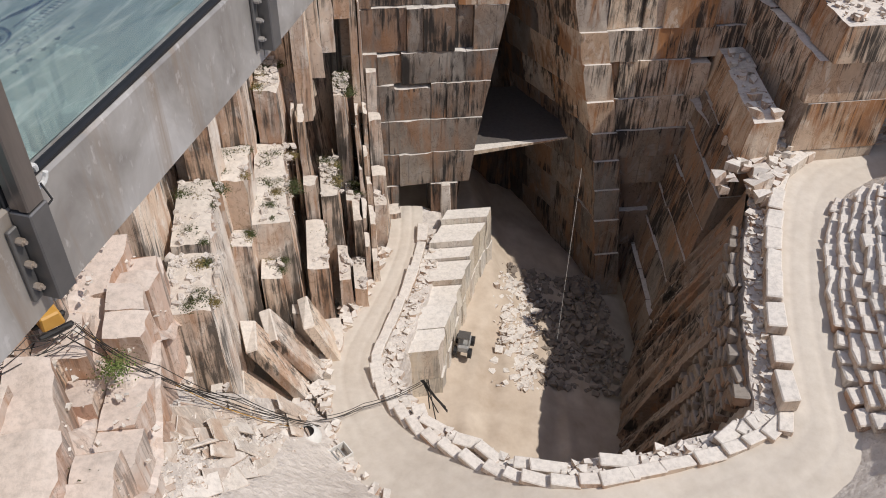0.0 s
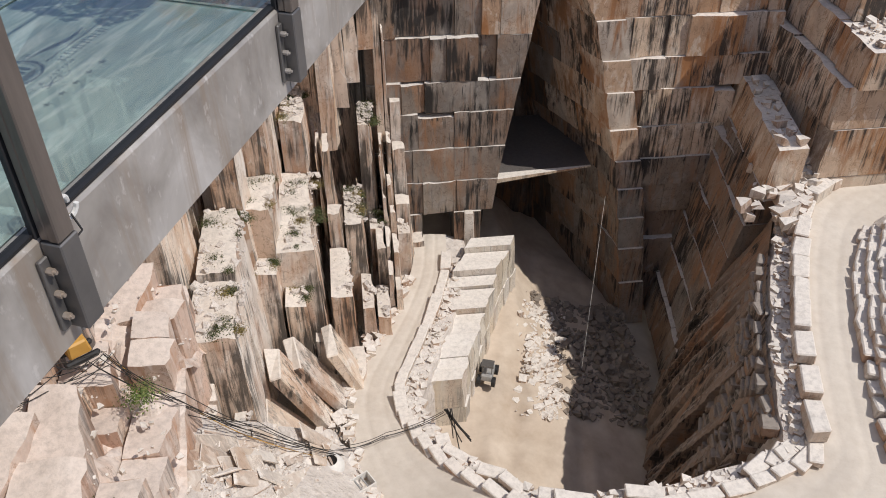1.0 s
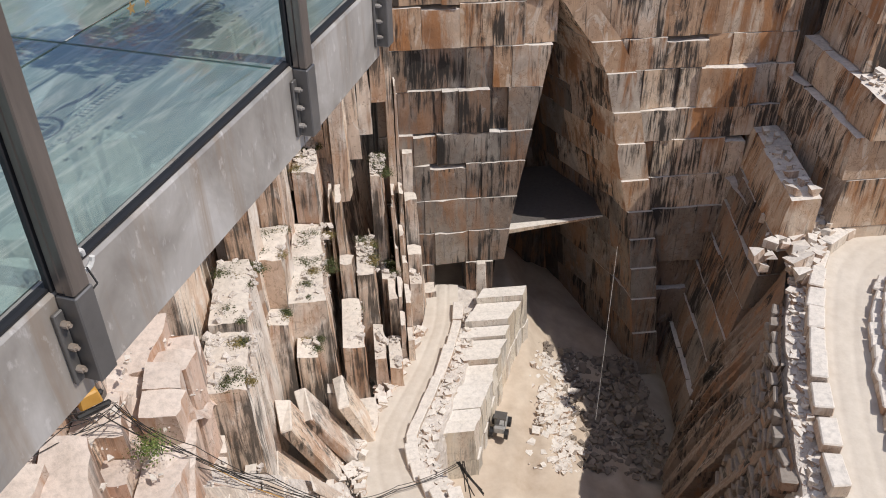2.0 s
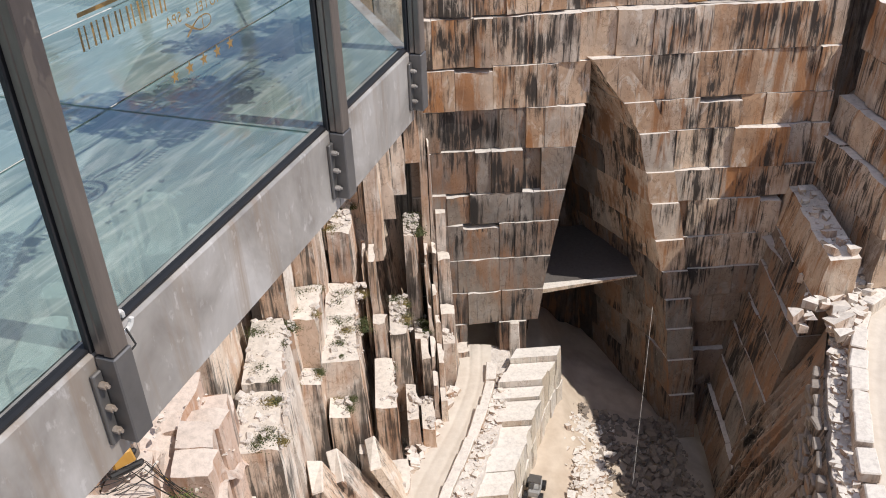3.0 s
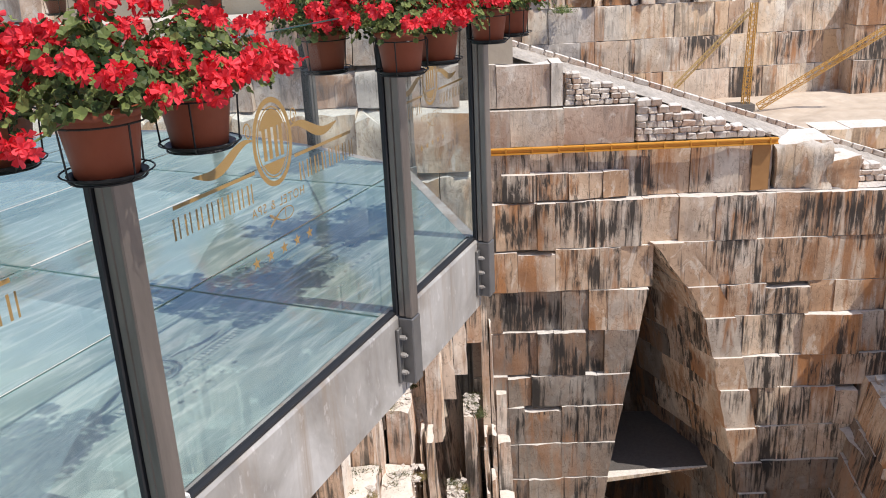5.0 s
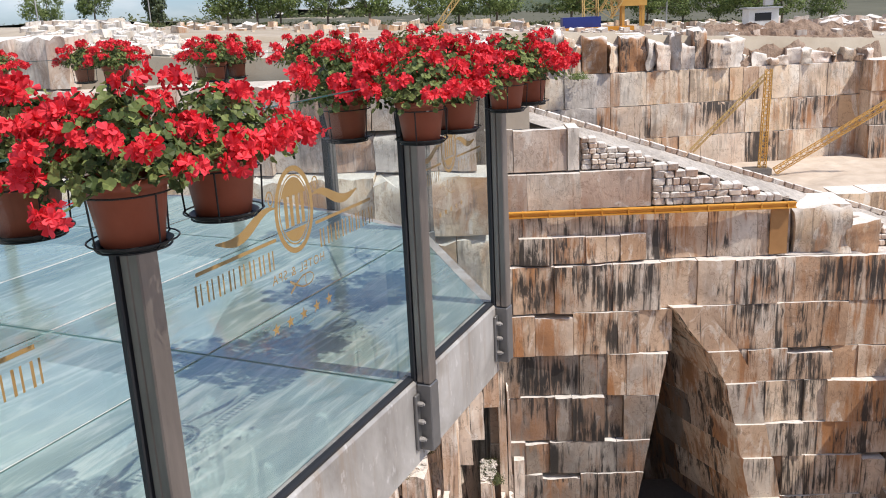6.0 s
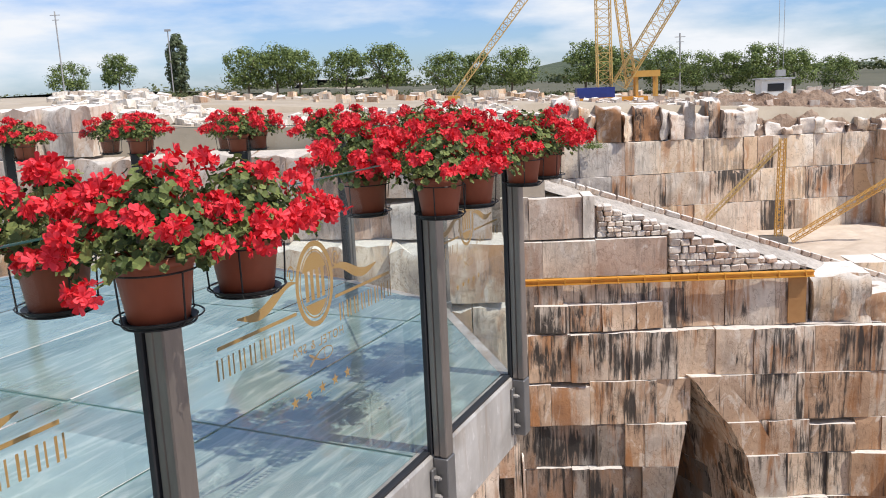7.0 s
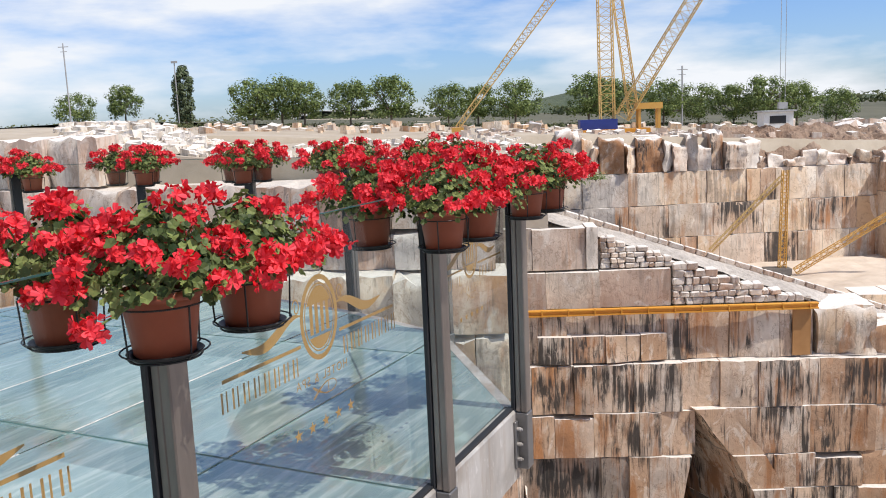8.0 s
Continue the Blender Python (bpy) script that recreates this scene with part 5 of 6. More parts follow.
def kerb_blocks():
    rng = random.Random(3)
    base = empty("edge_blocks", label="row of sawn marble blocks guarding the road edge", category="block row", kind="structure")
    big = variants(51, 5, 2.3, 1.15, 0.95, 0.05, 0.08, M_STONE, "block")
    mid = variants(52, 7, 1.9, 0.85, 0.45, 0.05, 0.06, M_STONE, "block")
    s = 4.0
    while s < RUN[-1] - 10:
        east = RUN[-1] * 0.56 < s < RUN[-1] * 0.80
        x, y, z, yaw = on_road(s, 1.0, 0.35)
        L = 2.35 if east else 1.85
        shared("block", rng.choice(big if east else mid), pose(x, y, z + rng.uniform(-0.15, 0.0), rng.uniform(-3, 3), rng.uniform(-2, 2), yaw + rng.uniform(-3, 3)), base)
        if not east and s > RUN[-1] * 0.24 and rng.random() < 0.4:
            x, y, z, yaw = on_road(s + 0.4, 1.0, 1.35)
            shared("block", rng.choice(mid), pose(x, y, z + rng.uniform(-0.35, 0.0), rng.uniform(-8, 8), rng.uniform(-8, 8), yaw + rng.uniform(-25, 25)), base)
        s += L * rng.uniform(0.97, 1.05)
    return base


kerb_blocks()


def stacked_bank():
    """Retaining bank of stacked blocks on the outer side of the road's eastern reach."""
    rng = random.Random(9)
    base = empty("stacked_bank", label="curved retaining bank of stacked rough marble blocks", category="retaining wall", kind="structure")
    kinds = variants(61, 8, 1.25, 0.9, 0.72, 0.09, 0.09, M_STONE, "block")
    rest = Heap()
    count = 0
    s0, s1 = RUN[-1] * 0.555, RUN[-1] * 0.745
    for k in range(17):
        s = s0 - 1.2 * k * 0.3
        while s < s1 + 0.12 * k:
            x, y, z, yaw = on_road(s, -1.0, -(0.5 + 0.62 * k))
            m = pose(x, y, z + 0.55 * k - 0.1 + rng.uniform(-0.08, 0.08), rng.uniform(-7, 7), rng.uniform(-9, 9), yaw + rng.uniform(-9, 9))
            if count < 290:
                shared("block", rng.choice(kinds), m, base)
                count += 1
            else:
                rest.add([m @ Vector(v) for v in rough_box(rng, 1.25, 0.9, 0.72, 0.1)], QUADS)
            s += 1.22 * rng.uniform(0.9, 1.15) / (1 - 0.0 * k)
    tagged(rest.ob("blocks", M_STONE, base), kind="stuff")
    def back(u, v):
        x, y, z, yaw = on_road(s0 - 34 + (s1 - s0 + 52) * u, -1.0, -(0.1 + 30 * v))
        return (x, y, z - 0.25 + (0.55 / 0.62) * 30 * v * (1 if v < 0.42 else 0.42 / v) + jag((x, y, 0), 0.2, 0.6))
    sheet("bank_core", M_SCREE, back, steps(0, 1, 70), steps(0, 1, 16), base)
    return base


stacked_bank()


def rubble(name, seed, count, place, sizes, material, label, flat=0.7):
    rng = random.Random(seed)
    h = Heap()
    for _ in range(count):
        p = place(rng)
        h.stone(rng, p, rng.choice(sizes) * rng.uniform(0.7, 1.3), flat)
    return tagged(h.ob(name, material), label, "rubble", kind="stuff")


def floor_z(u, v):
    z = -51.6 - 0.24 * max(0.0, u - 8) - 0.22 * max(0.0, u - 13)
    return z + 2.2 * max(0.0, min(1.0, (v - 52) / 12)) * max(0, min(1, (16 - u) / 3))


def in_pit(rng):
    t = rng.random()
    x, y = 13.4 + rng.gauss(0, 0.8) + 2.6 * t, 44 + 14 * t
    return Vector((x, y, floor_z(x, y) - 0.1))


rubble("pit_rubble", 1, 2400, in_pit, (0.06, 0.1, 0.16, 0.26, 0.45), M_STONE, "ridge of white marble rubble on the quarry floor")


# Rubble colour darkened to carry the shade of the pit corner.
M_SHADED_RUBBLE = plain("shaded_rubble_stone", (0.16, 0.13, 0.11), (0.34, 0.29, 0.24), 1.5, 0.95, bumps=0.5)


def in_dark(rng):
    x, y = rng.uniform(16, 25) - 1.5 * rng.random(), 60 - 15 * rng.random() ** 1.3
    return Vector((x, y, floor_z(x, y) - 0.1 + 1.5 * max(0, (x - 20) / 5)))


rubble("shaded_rubble", 2, 1500, in_dark, (0.06, 0.1, 0.18, 0.3, 0.5), M_SHADED_RUBBLE, "rubble heaped in the pit corner, darkened for the shade there")


def on_shelf(rng):
    s = rng.uniform(3, RUN[-1] * 0.75)
    off = 0.4 + 1.5 * rng.random()
    x, y, z, yaw = on_road(s, 1.0, off)
    return Vector((x, y, z - 0.2 - 0.15 * off))


rubble("road_rubble", 3, 2200, on_shelf, (0.08, 0.13, 0.2, 0.4), M_STONE, "loose white stones along the road edge")


def on_east(rng):
    s = rng.uniform(RUN[-1] * 0.72, RUN[-1] * 0.93)
    x, y, z, yaw = on_road(s, 1.0, 0.6 + abs(rng.gauss(0, 1.6)))
    return Vector((x, y, z + rng.uniform(-0.1, 1.0)))


rubble("east_rubble", 4, 420, on_east, (0.2, 0.35, 0.6, 0.9), M_STONE, "tumbled marble blocks between road and upper tiers")


def at_tier(rng):
    x = rng.uniform(32.5, 47)
    t = rng.random()
    return Vector((x, 50.2 + 0.17 * (x - 33) + 2.4 * t, -38.2 + 0.16 * (x - 33) + 3.6 * t - 0.2 * max(0, x - 40)))


rubble("tier_rubble", 14, 520, at_tier, (0.2, 0.35, 0.5, 0.8), M_STONE, "broken blocks fallen at the end of the upper tier")


def on_outer(rng):
    s = rng.uniform(RUN[-1] * 0.06, RUN[-1] * 0.34)
    x, y, z, yaw = on_road(s, -1.0, -abs(rng.gauss(0, 0.7)) - 0.1)
    return Vector((x, y, z - 0.05))


rubble("verge_rubble", 5, 420, on_outer, (0.12, 0.2, 0.35, 0.6), M_STONE, "loose stones between road and cliff foot")


def on_talus(rng):
    return talus_point(rng.random(), rng.random())


rubble("talus_stones", 6, 5200, on_talus, (0.03, 0.05, 0.08, 0.12, 0.2), M_STONE, "small white marble stones on the steep slope", 0.5)


def on_near_slope(rng):
    u, v = rng.uniform(-11, 3), 0.45 * rng.random()
    return Vector((u, 25.5 - 33 * v, -48.6 + 46 * v ** 0.9 + 0.3))


rubble("slope_stones", 81, 2200, on_near_slope, (0.05, 0.08, 0.13, 0.22, 0.4), M_STONE, "white marble stones on the slope beside the road", 0.5)


def on_bench(rng):
    return pink_rock(rng.random(), rng.random())


rubble("bench_stones", 82, 900, on_bench, (0.04, 0.07, 0.12, 0.22), M_STONE, "loose pinkish stones on the rock bench", 0.5)


def talus_slabs():
    """Split slabs lying like shingles down the slope."""
    rng = random.Random(66)
    base = empty("slab_heap", label="split white marble slabs lying like shingles on the slope", category="slab heap", kind="structure")
    kinds = variants(67, 10, 2.6, 0.7, 0.14, 0.07, 0.03, M_STONE, "slab")
    for _ in range(110):
        u, v = rng.uniform(0.02, 0.98), rng.uniform(0.0, 0.85)
        p, q, r = talus_point(u, v), talus_point(min(1.05, u + 0.06), v), talus_point(u, min(1, v + 0.06))
        x = (q - p).normalized()
        n = x.cross((r - p).normalized()).normalized()
        if n.z < 0:
            n = -n
        y = n.cross(x)
        m = Matrix((x, y, n)).transposed().to_4x4()
        m.translation = p + n * 0.02
        k = rng.choice((0.4, 0.7, 1.0, 1.5)) * rng.uniform(0.8, 1.2)
        shared("slab", rng.choice(kinds), m @ pose(0, 0, 0, rng.uniform(-3, 3), rng.uniform(-1, 5), rng.uniform(-12, 12)) @ Matrix.Diagonal((k * 1.15, k, min(k, 1) * 0.7, 1)), base)


talus_slabs()


def on_buttress(rng):
    x0, x1, y0, y1, z = rng.choice(BUTTRESSES[:8])
    return Vector((rng.uniform(x0 + 0.1, x1 - 0.25), y1 - (y1 - y0 - 0.3) * rng.random() ** 1.5, z - 0.05))


rubble("ledge_gravel", 71, 1500, on_buttress, (0.04, 0.06, 0.1, 0.16, 0.3), M_SCREE, "loose gravel and broken stones on the wide ledges", 0.55)


def on_ledge(rng):
    x0, x1, y0, y1, z = rng.choice(LEDGES)
    return Vector((rng.uniform(x0, x1), rng.uniform(y0, y1), z - 0.08))


rubble("ledge_stones", 7, 2400, on_ledge, (0.05, 0.08, 0.12, 0.2, 0.35), M_SCREE, "loose stones on the cliff ledges")


def stacked_under_road():
    """Rough stones stacked below the eastern road edge."""
    rng = random.Random(15)
    h = Heap()
    s0, s1 = RUN[-1] * 0.575, RUN[-1] * 0.70
    for k in range(15):
        s = s0 + 0.25 * k
        while s < s1 - 0.55 * k:
            x, y, z, yaw = on_road(s, 1.0, 2.35 + 0.13 * k)
            m = pose(x, y, z - 1.7 - 0.74 * k + rng.uniform(-.1, .1), rng.uniform(-12, 12), rng.uniform(-14, 14), yaw + rng.uniform(-14, 14))
            v, f = hexa(rough_box(rng, rng.uniform(0.9, 1.7), 1.0, 0.8, 0.12), 0.1)
            h.add([m @ p for p in v], f)
            s += rng.uniform(1.1, 1.6)
    return tagged(h.ob("stacked_stones", M_SHADED_BEDS), "stacked rough stones under the road edge", "stacked stones", kind="stuff")


stacked_under_road()


def pit_face():
    """Steep face under the eastern road, its colour darkened for shade: tilted strata, one smooth pale slab, ragged
    ribs.
    """
    foot = [(0.0, Vector((18.6, 34.0, -56.5))), (0.3, Vector((20.6, 39.6, -56.5))), (0.55, Vector((22.8, 45.0, -56.5))), (0.8, Vector((26.4, 52.0, -57))), (1.0, Vector((30.0, 57.0, -57)))]
    s0, s1 = RUN[-1] * 0.575, RUN[-1] * 0.80
    def fn(u, v):
        k = next(i for i in range(4) if u <= foot[i + 1][0] + 1e-6)
        a, b = foot[k], foot[k + 1]
        p = a[1].lerp(b[1], (u - a[0]) / (b[0] - a[0]))
        x, y, z, _ = on_road(s0 + (s1 - s0) * u, 1.0, 2.3)
        q = p.lerp(Vector((x, y, z - 0.5)), v)
        across = u * 30 + v * 5.5           # the beds lean along the face
        bed = noise.cell(Vector((math.floor(across * 0.55), 3.0, 0.0))) * 1.0 + noise.cell(Vector((math.floor(across * 1.5), 8.0, 0.0))) * 0.45
        smooth = max(0.0, 1 - abs(u - 0.42 + 0.1 * v) / 0.09)
        q.x -= (bed * (1 - smooth) + 0.5 * noise.noise(Vector((q.x, q.y, q.z * 0.35)) * 0.5) * (1 - 0.6 * smooth) + 0.12 * noise.noise(Vector((q.x, q.y, q.z * 0.5)) * 1.6)) * math.sin(math.pi * min(1, 0.1 + v * 0.9))
        return q
    ob = sheet("pit_face", M_SHADED_BEDS, fn, steps(0, 1, 150), steps(0, 1, 60))
    return tagged(ob, "steep shaded face of tilted marble beds below the road", "rock face", kind="structure")


pit_face()


# ---------------------------------------------------------------- white block stack between road and pit floor
def white_bench():
    rng = random.Random(23)
    base = empty("white_bench", label="bright freshly cut marble bench beside the road", category="rock bench", kind="structure")
    line = [(13.3, 59.0), (11.2, 55.0), (9.4, 51.0), (7.9, 47.0), (6.6, 43.2)]
    for i in range(len(line) - 1):
        (x0, y0), (x1, y1) = line[i], line[i + 1]
        n = 3
        for k in range(n):
            a, b = k / n, (k + 1) / n
            xa, ya, xb, yb = x0 + (x1 - x0) * a, y0 + (y1 - y0) * a, x0 + (x1 - x0) * b, y0 + (y1 - y0) * b
            top = -46.5 + rng.uniform(-0.5, 0.2) + (0.6 if i == 0 else 0) - 0.5 * (i == 2)
            for z0, z1, out in ((-53.5, -49.6, 0.25), (-49.6, top, 0.0)):
                j = rng.uniform(-0.15, 0.15) + out
                depth = 4.0
                c = [(xb + j, yb + .03, z0), (xa + j, ya - .03, z0), (xa - depth, ya - .03, z0), (xb - depth, yb + .03, z0),
                     (xb + j - .1, yb + .03, z1), (xa + j - .1, ya - .03, z1), (xa - depth, ya - .03, z1), (xb - depth, yb + .03, z1)]
                rock_block(base, c, M_FRESH, 2, 3, 0.16)
    # dark mouth beside the road, and props
    c = [(8.9, 60.2, -48), (9.9, 60.2, -48), (9.9, 62.4, -48), (8.9, 62.4, -48), (8.9, 60.2, -43.9), (9.7, 60.2, -43.9), (9.7, 62.4, -43.9), (8.9, 62.4, -43.9)]
    block(base, c, 0.08, M_CLIFF)
    return base


white_bench()


def on_tiers(rng):
    y = rng.uniform(50.2, 60.5)
    if rng.random() < 0.3:
        return Vector((east_x(-35.9) + rng.uniform(0.7, 2.6) + (y - 50) * 0.14, y, -32.45))
    if rng.random() < 0.5:
        return Vector((rng.uniform(32.0, 34.0), y, -36.9))
    return Vector((rng.uniform(35.6, 41), rng.uniform(50.6, 54.5), -25.05))


rubble("ledge_rubble", 55, 170, on_tiers, (0.12, 0.2, 0.35, 0.55), M_STONE, "broken stones lying on the eastern ledges")


# ---------------------------------------------------------------- far ground, trees, machines
def land_z(x, y):
    return -0.75 - 0.04 * max(-70, min(70, x)) - 0.35 * max(0, min(1, (x - 18) / 14)) * max(0, min(1, (110 - y) / 25))


M_PLAIN = plain("scrubby_plain", (0.05, 0.055, 0.03), (0.13, 0.12, 0.075), 0.03, 0.95, bumps=0.5, dist=1.0)


def bank_z(u, v):
    west = max(0, min(1, (-14 - u - (v - 50) * 0.3) / 7))
    return -0.6 + west * (0.9 + 1.3 * max(0, min(1, (v - 50) / 10))) - 0.02 * max(0, u + 10)


def ground():
    xs = [-3000, -1200, -500, -250, -160] + steps(-120, 120, 41) + [160, 250, 500, 1200, 3000]
    ys = [81.3] + steps(81.5, 180, 26) + [230, 320, 500, 900, 1600, 3500]
    ob = sheet("ground", M_GROUND, lambda x, y: (x, y + 0.2 * max(0, min(60, x) - 8) * max(0, 1 - (y - 81.5) / 60), land_z(x, y) + jag((x, y, 0), 0.5, 0.06) - 4.0 * (y < 81.4)), xs, ys, smooth=True)
    tagged(ob, "dry stony ground round the quarry", "ground", kind="structure")
    far = sheet("far_plain", M_PLAIN, lambda x, y: (x, y, land_z(x, 150) * max(0.2, 1 - (y - 150) / 900) + 0.25 + jag((x, y, 0), 1.2, 0.02)), [-3000, -1200, -500] + steps(-260, 260, 40) + [500, 1200, 3000], [162, 175, 200, 240, 300, 400, 600, 900, 1500, 3400], ob)
    h = Heap()
    for x0, y0, x1, y1, z in ((-3000, -1500, -44, 81.5, -0.6), (84, -1500, 3000, 81.5, -0.9), (-44, -1500, 84, -9, -0.6)):
        h.add([(x0, y0, z), (x1, y0, z), (x1, y1, z), (x0, y1, z)], [(0, 1, 2, 3)])
    h.add([(84, -9, -0.9), (84, 81.5, -0.9), (84, 81.5, -60), (84, -9, -60)], [(0, 1, 2, 3)])
    h.add([(-44, -9, -0.6), (84, -9, -0.9), (84, -9, -60), (-44, -9, -60)], [(0, 1, 2, 3)])
    h.ob("outer_ground", M_GROUND, ob)
    # rising bank over the wall behind the deck
    sheet("bank", M_GROUND, lambda u, v: (u, v, bank_z(u, v) + jag((u, v, 0), 0.3, 0.2) - 4.0 * (v < 47.6)), steps(-60, 3.5, 40), [47.4] + steps(47.7, 82, 20), ob)
    return ob


ground()


def tree(x, y, z, height, spread, seed, kind="round", material=None):
    rng = random.Random(seed)
    ob = empty("tree", pose(x, y, z), label="tall narrow grey-green poplar" if kind == "poplar" else "leafy green roadside tree with an open crown", category="tree", group="" if kind == "poplar" else "trees along the far road")
    tr = Heap()
    trunk = height * (0.12 if kind == "poplar" else 0.36)
    tr.tube((0, 0, -0.4), (0.1, 0, trunk), height * 0.022, 8)
    cl = []
    if kind == "poplar":
        for k in range(120):
            t = rng.random()
            r = spread * (0.25 + 0.75 * math.sin(math.pi * min(1, 0.12 + t * 0.88))) * 0.5 * rng.uniform(0.5, 1)
            a = rng.uniform(0, 6.28)
            cl.append((Vector((r * math.cos(a), r * math.sin(a), trunk + (height - trunk) * t)), spread * 0.16))
    else:
        for k in range(80):
            a, e = rng.uniform(0, 6.28), rng.random() ** 0.5
            zz = rng.random()
            r = spread * 0.5 * e * math.sin(math.pi * (0.15 + 0.75 * zz)) ** 0.7
            cl.append((Vector((r * math.cos(a), r * math.sin(a), trunk * 0.8 + (height - trunk * 0.9) * zz)), spread * rng.uniform(0.08, 0.16)))
        for k in range(6):
            c = cl[k * 5][0]
            tr.tube((0.05, 0, trunk * 0.9), c, height * 0.009, 6)
    tr.ob("trunk", M_BARK, ob)
    lv = Heap()
    for c, r in cl:
        for _ in range(34 if kind == "poplar" else 46):
            d = Vector((rng.gauss(0, 1), rng.gauss(0, 1), rng.gauss(0, 0.8)))
            d = d * min(1.0, 1.7 / d.length)
            lv.leaf(c + d * r * 0.6, d + Vector((0, 0, 0.6)), rng.uniform(0.28, 0.6) * height / 9, rng)
    lv.ob("crown", material or M_TREE, ob)
    return ob


TREES = [(-39.5, 150, 8.4, 9), (-35.0, 152, 8.6, 9.5), (-30.8, 151, 8.0, 8), (-22.6, 150, 8.1, 7.5), (-15.3, 148, 8.8, 8.5), (-5.6, 150, 7.2, 8), (-0.5, 153, 7.6, 7), (5.9, 150, 8.0, 9),
         (18.4, 150, 9.0, 8), (24.0, 160, 8.6, 8), (31.5, 152, 8.0, 8.5), (38.0, 154, 7.4, 9), (43.5, 152, 7.2, 7), (48.2, 150, 8.4, 9), (54.2, 152, 7.6, 8), (68.0, 170, 7.0, 8)]
for _i, (_x, _y, _h, _s) in enumerate(TREES):
    tree(_x, _y, land_z(_x, _y) - 0.3, _h, _s, 100 + _i)
tree(-51.5, 150, 1.4, 10.2, 4.0, 300, "poplar", M_POPLAR)
tree(-78.0, 165, 1.5, 7.0, 8.0, 301)
tree(-70.5, 170, 1.8, 8.0, 7.0, 302)


def lattice(h, a, b, w0, w1, bars, chord=0.07, brace=0.035):
    """A four-chord lattice boom from a to b."""
    a, b = Vector(a), Vector(b)
    d = (b - a).normalized()
    t = d.cross(Vector((0, 1, 0))).normalized()
    u = d.cross(t)
    def at(k, f):
        w = (w0 + (w1 - w0) * f) / 2
        return a.lerp(b, f) + t * w * (1, 1, -1, -1)[k] + u * w * (1, -1, -1, 1)[k]
    for k in range(4):
        h.tube(at(k, 0), at(k, 1), chord, 5)
    for i in range(bars):
        f, g = i / bars, (i + 1) / bars
        for k in range(4):
            h.tube(at(k, f), at((k + 1) % 4, g), brace, 4)
            h.tube(at(k, f), at((k + 1) % 4, f), brace, 4)


def crane():
    ob = empty("derrick_crane", pose(14.4, 100, -1.0), label="yellow lattice derrick crane with a blue counterweight box", category="crane")
    h = Heap()
    lattice(h, (0, 0, 1.2), (-0.3, 0, 30), 1.55, 1.5, 30)
    h.ob("mast", M_LATTICE, ob)
    h = Heap()
    lattice(h, (1.6, -0.5, 1.4), (18.5, -3, 28.5), 1.5, 1.4, 30)
    h.ob("jib", M_LATTICE, ob)
    h = Heap()
    lattice(h, (3.4, 2, 1.2), (-0.6, 1, 30), 1.1, 0.9, 28)
    h.ob("stay_leg", M_LATTICE, ob)
    h = Heap()
    h.box((-3.2, -1.2, 0.1), (1.0, 1.2, 1.25))
    h.ob("counterweight_box", M_BLUE, ob)
    h = Heap()
    h.box((-4.0, -1.6, -0.4), (4.6, 1.8, 0.1))
    h.ob("platform", M_ORANGE, ob)
    h = Heap()
    for x in (3.4, 5.6):
        h.box((x, -0.7, 0.0), (x + 0.3, -0.4, 2.2))
        h.box((x, 0.6, 0.0), (x + 0.3, 0.9, 2.2))
    h.box((3.2, -0.9, 2.2), (6.1, 1.1, 2.9))
    h.ob("winch_frame", M_YELLOW, ob)
    g = Heap()
    for x in (18.35, 18.9):
        g.tube((x, -3, 28.4), (x, -3, 2.2), 0.03, 5)
    g.box((18.2, -3.3, 1.6), (19.1, -2.7, 2.3))
    g.ob("hoist_rope", M_GREY, ob)
    return ob


M_LATTICE = plain("faded_yellow_lattice", (0.52, 0.33, 0.10), (0.66, 0.46, 0.18), 1.0, 0.6, bumps=0)
crane()


def far_boom():
    ob = empty("lattice_boom", pose(-2.7, 100, -0.6), label="slanting yellow lattice boom of a second derrick", category="crane")
    h = Heap()
    lattice(h, (0, 0, 0.6), (16, 0, 20.6), 0.5, 1.1, 34)
    h.ob("boom", M_LATTICE, ob)
    h = Heap()
    h.box((-0.7, -0.7, 0), (0.7, 0.7, 0.6))
    h.ob("base", M_YELLOW, ob)


far_boom()


def pit_derrick():
    ob = empty("pit_derrick", pose(26.6, 77.5, -13.9), label="small orange lattice derrick on the upper terrace", category="crane")
    h = Heap()
    lattice(h, (0, 0, 0.3), (0.15, 0, 9.3), 0.55, 0.45, 18, 0.05, 0.028)
    h.ob("mast", M_YELLOW, ob)
    h = Heap()
    lattice(h, (-6.2, 0.6, 2.2), (-0.1, 0, 8.7), 0.35, 0.35, 18, 0.035, 0.02)
    h.ob("stay", M_LATTICE, ob)
    h = Heap()
    lattice(h, (0.9, -0.8, 0.3), (12.0, -2.0, 7.4), 0.5, 0.5, 20, 0.045, 0.025)
    h.ob("boom", M_YELLOW, ob)
    h = Heap()
    h.box((-1.6, -0.9, 0.0), (0.6, 0.6, 0.55))
    h.ob("winch", M_DARKSTEEL, ob)


pit_derrick()


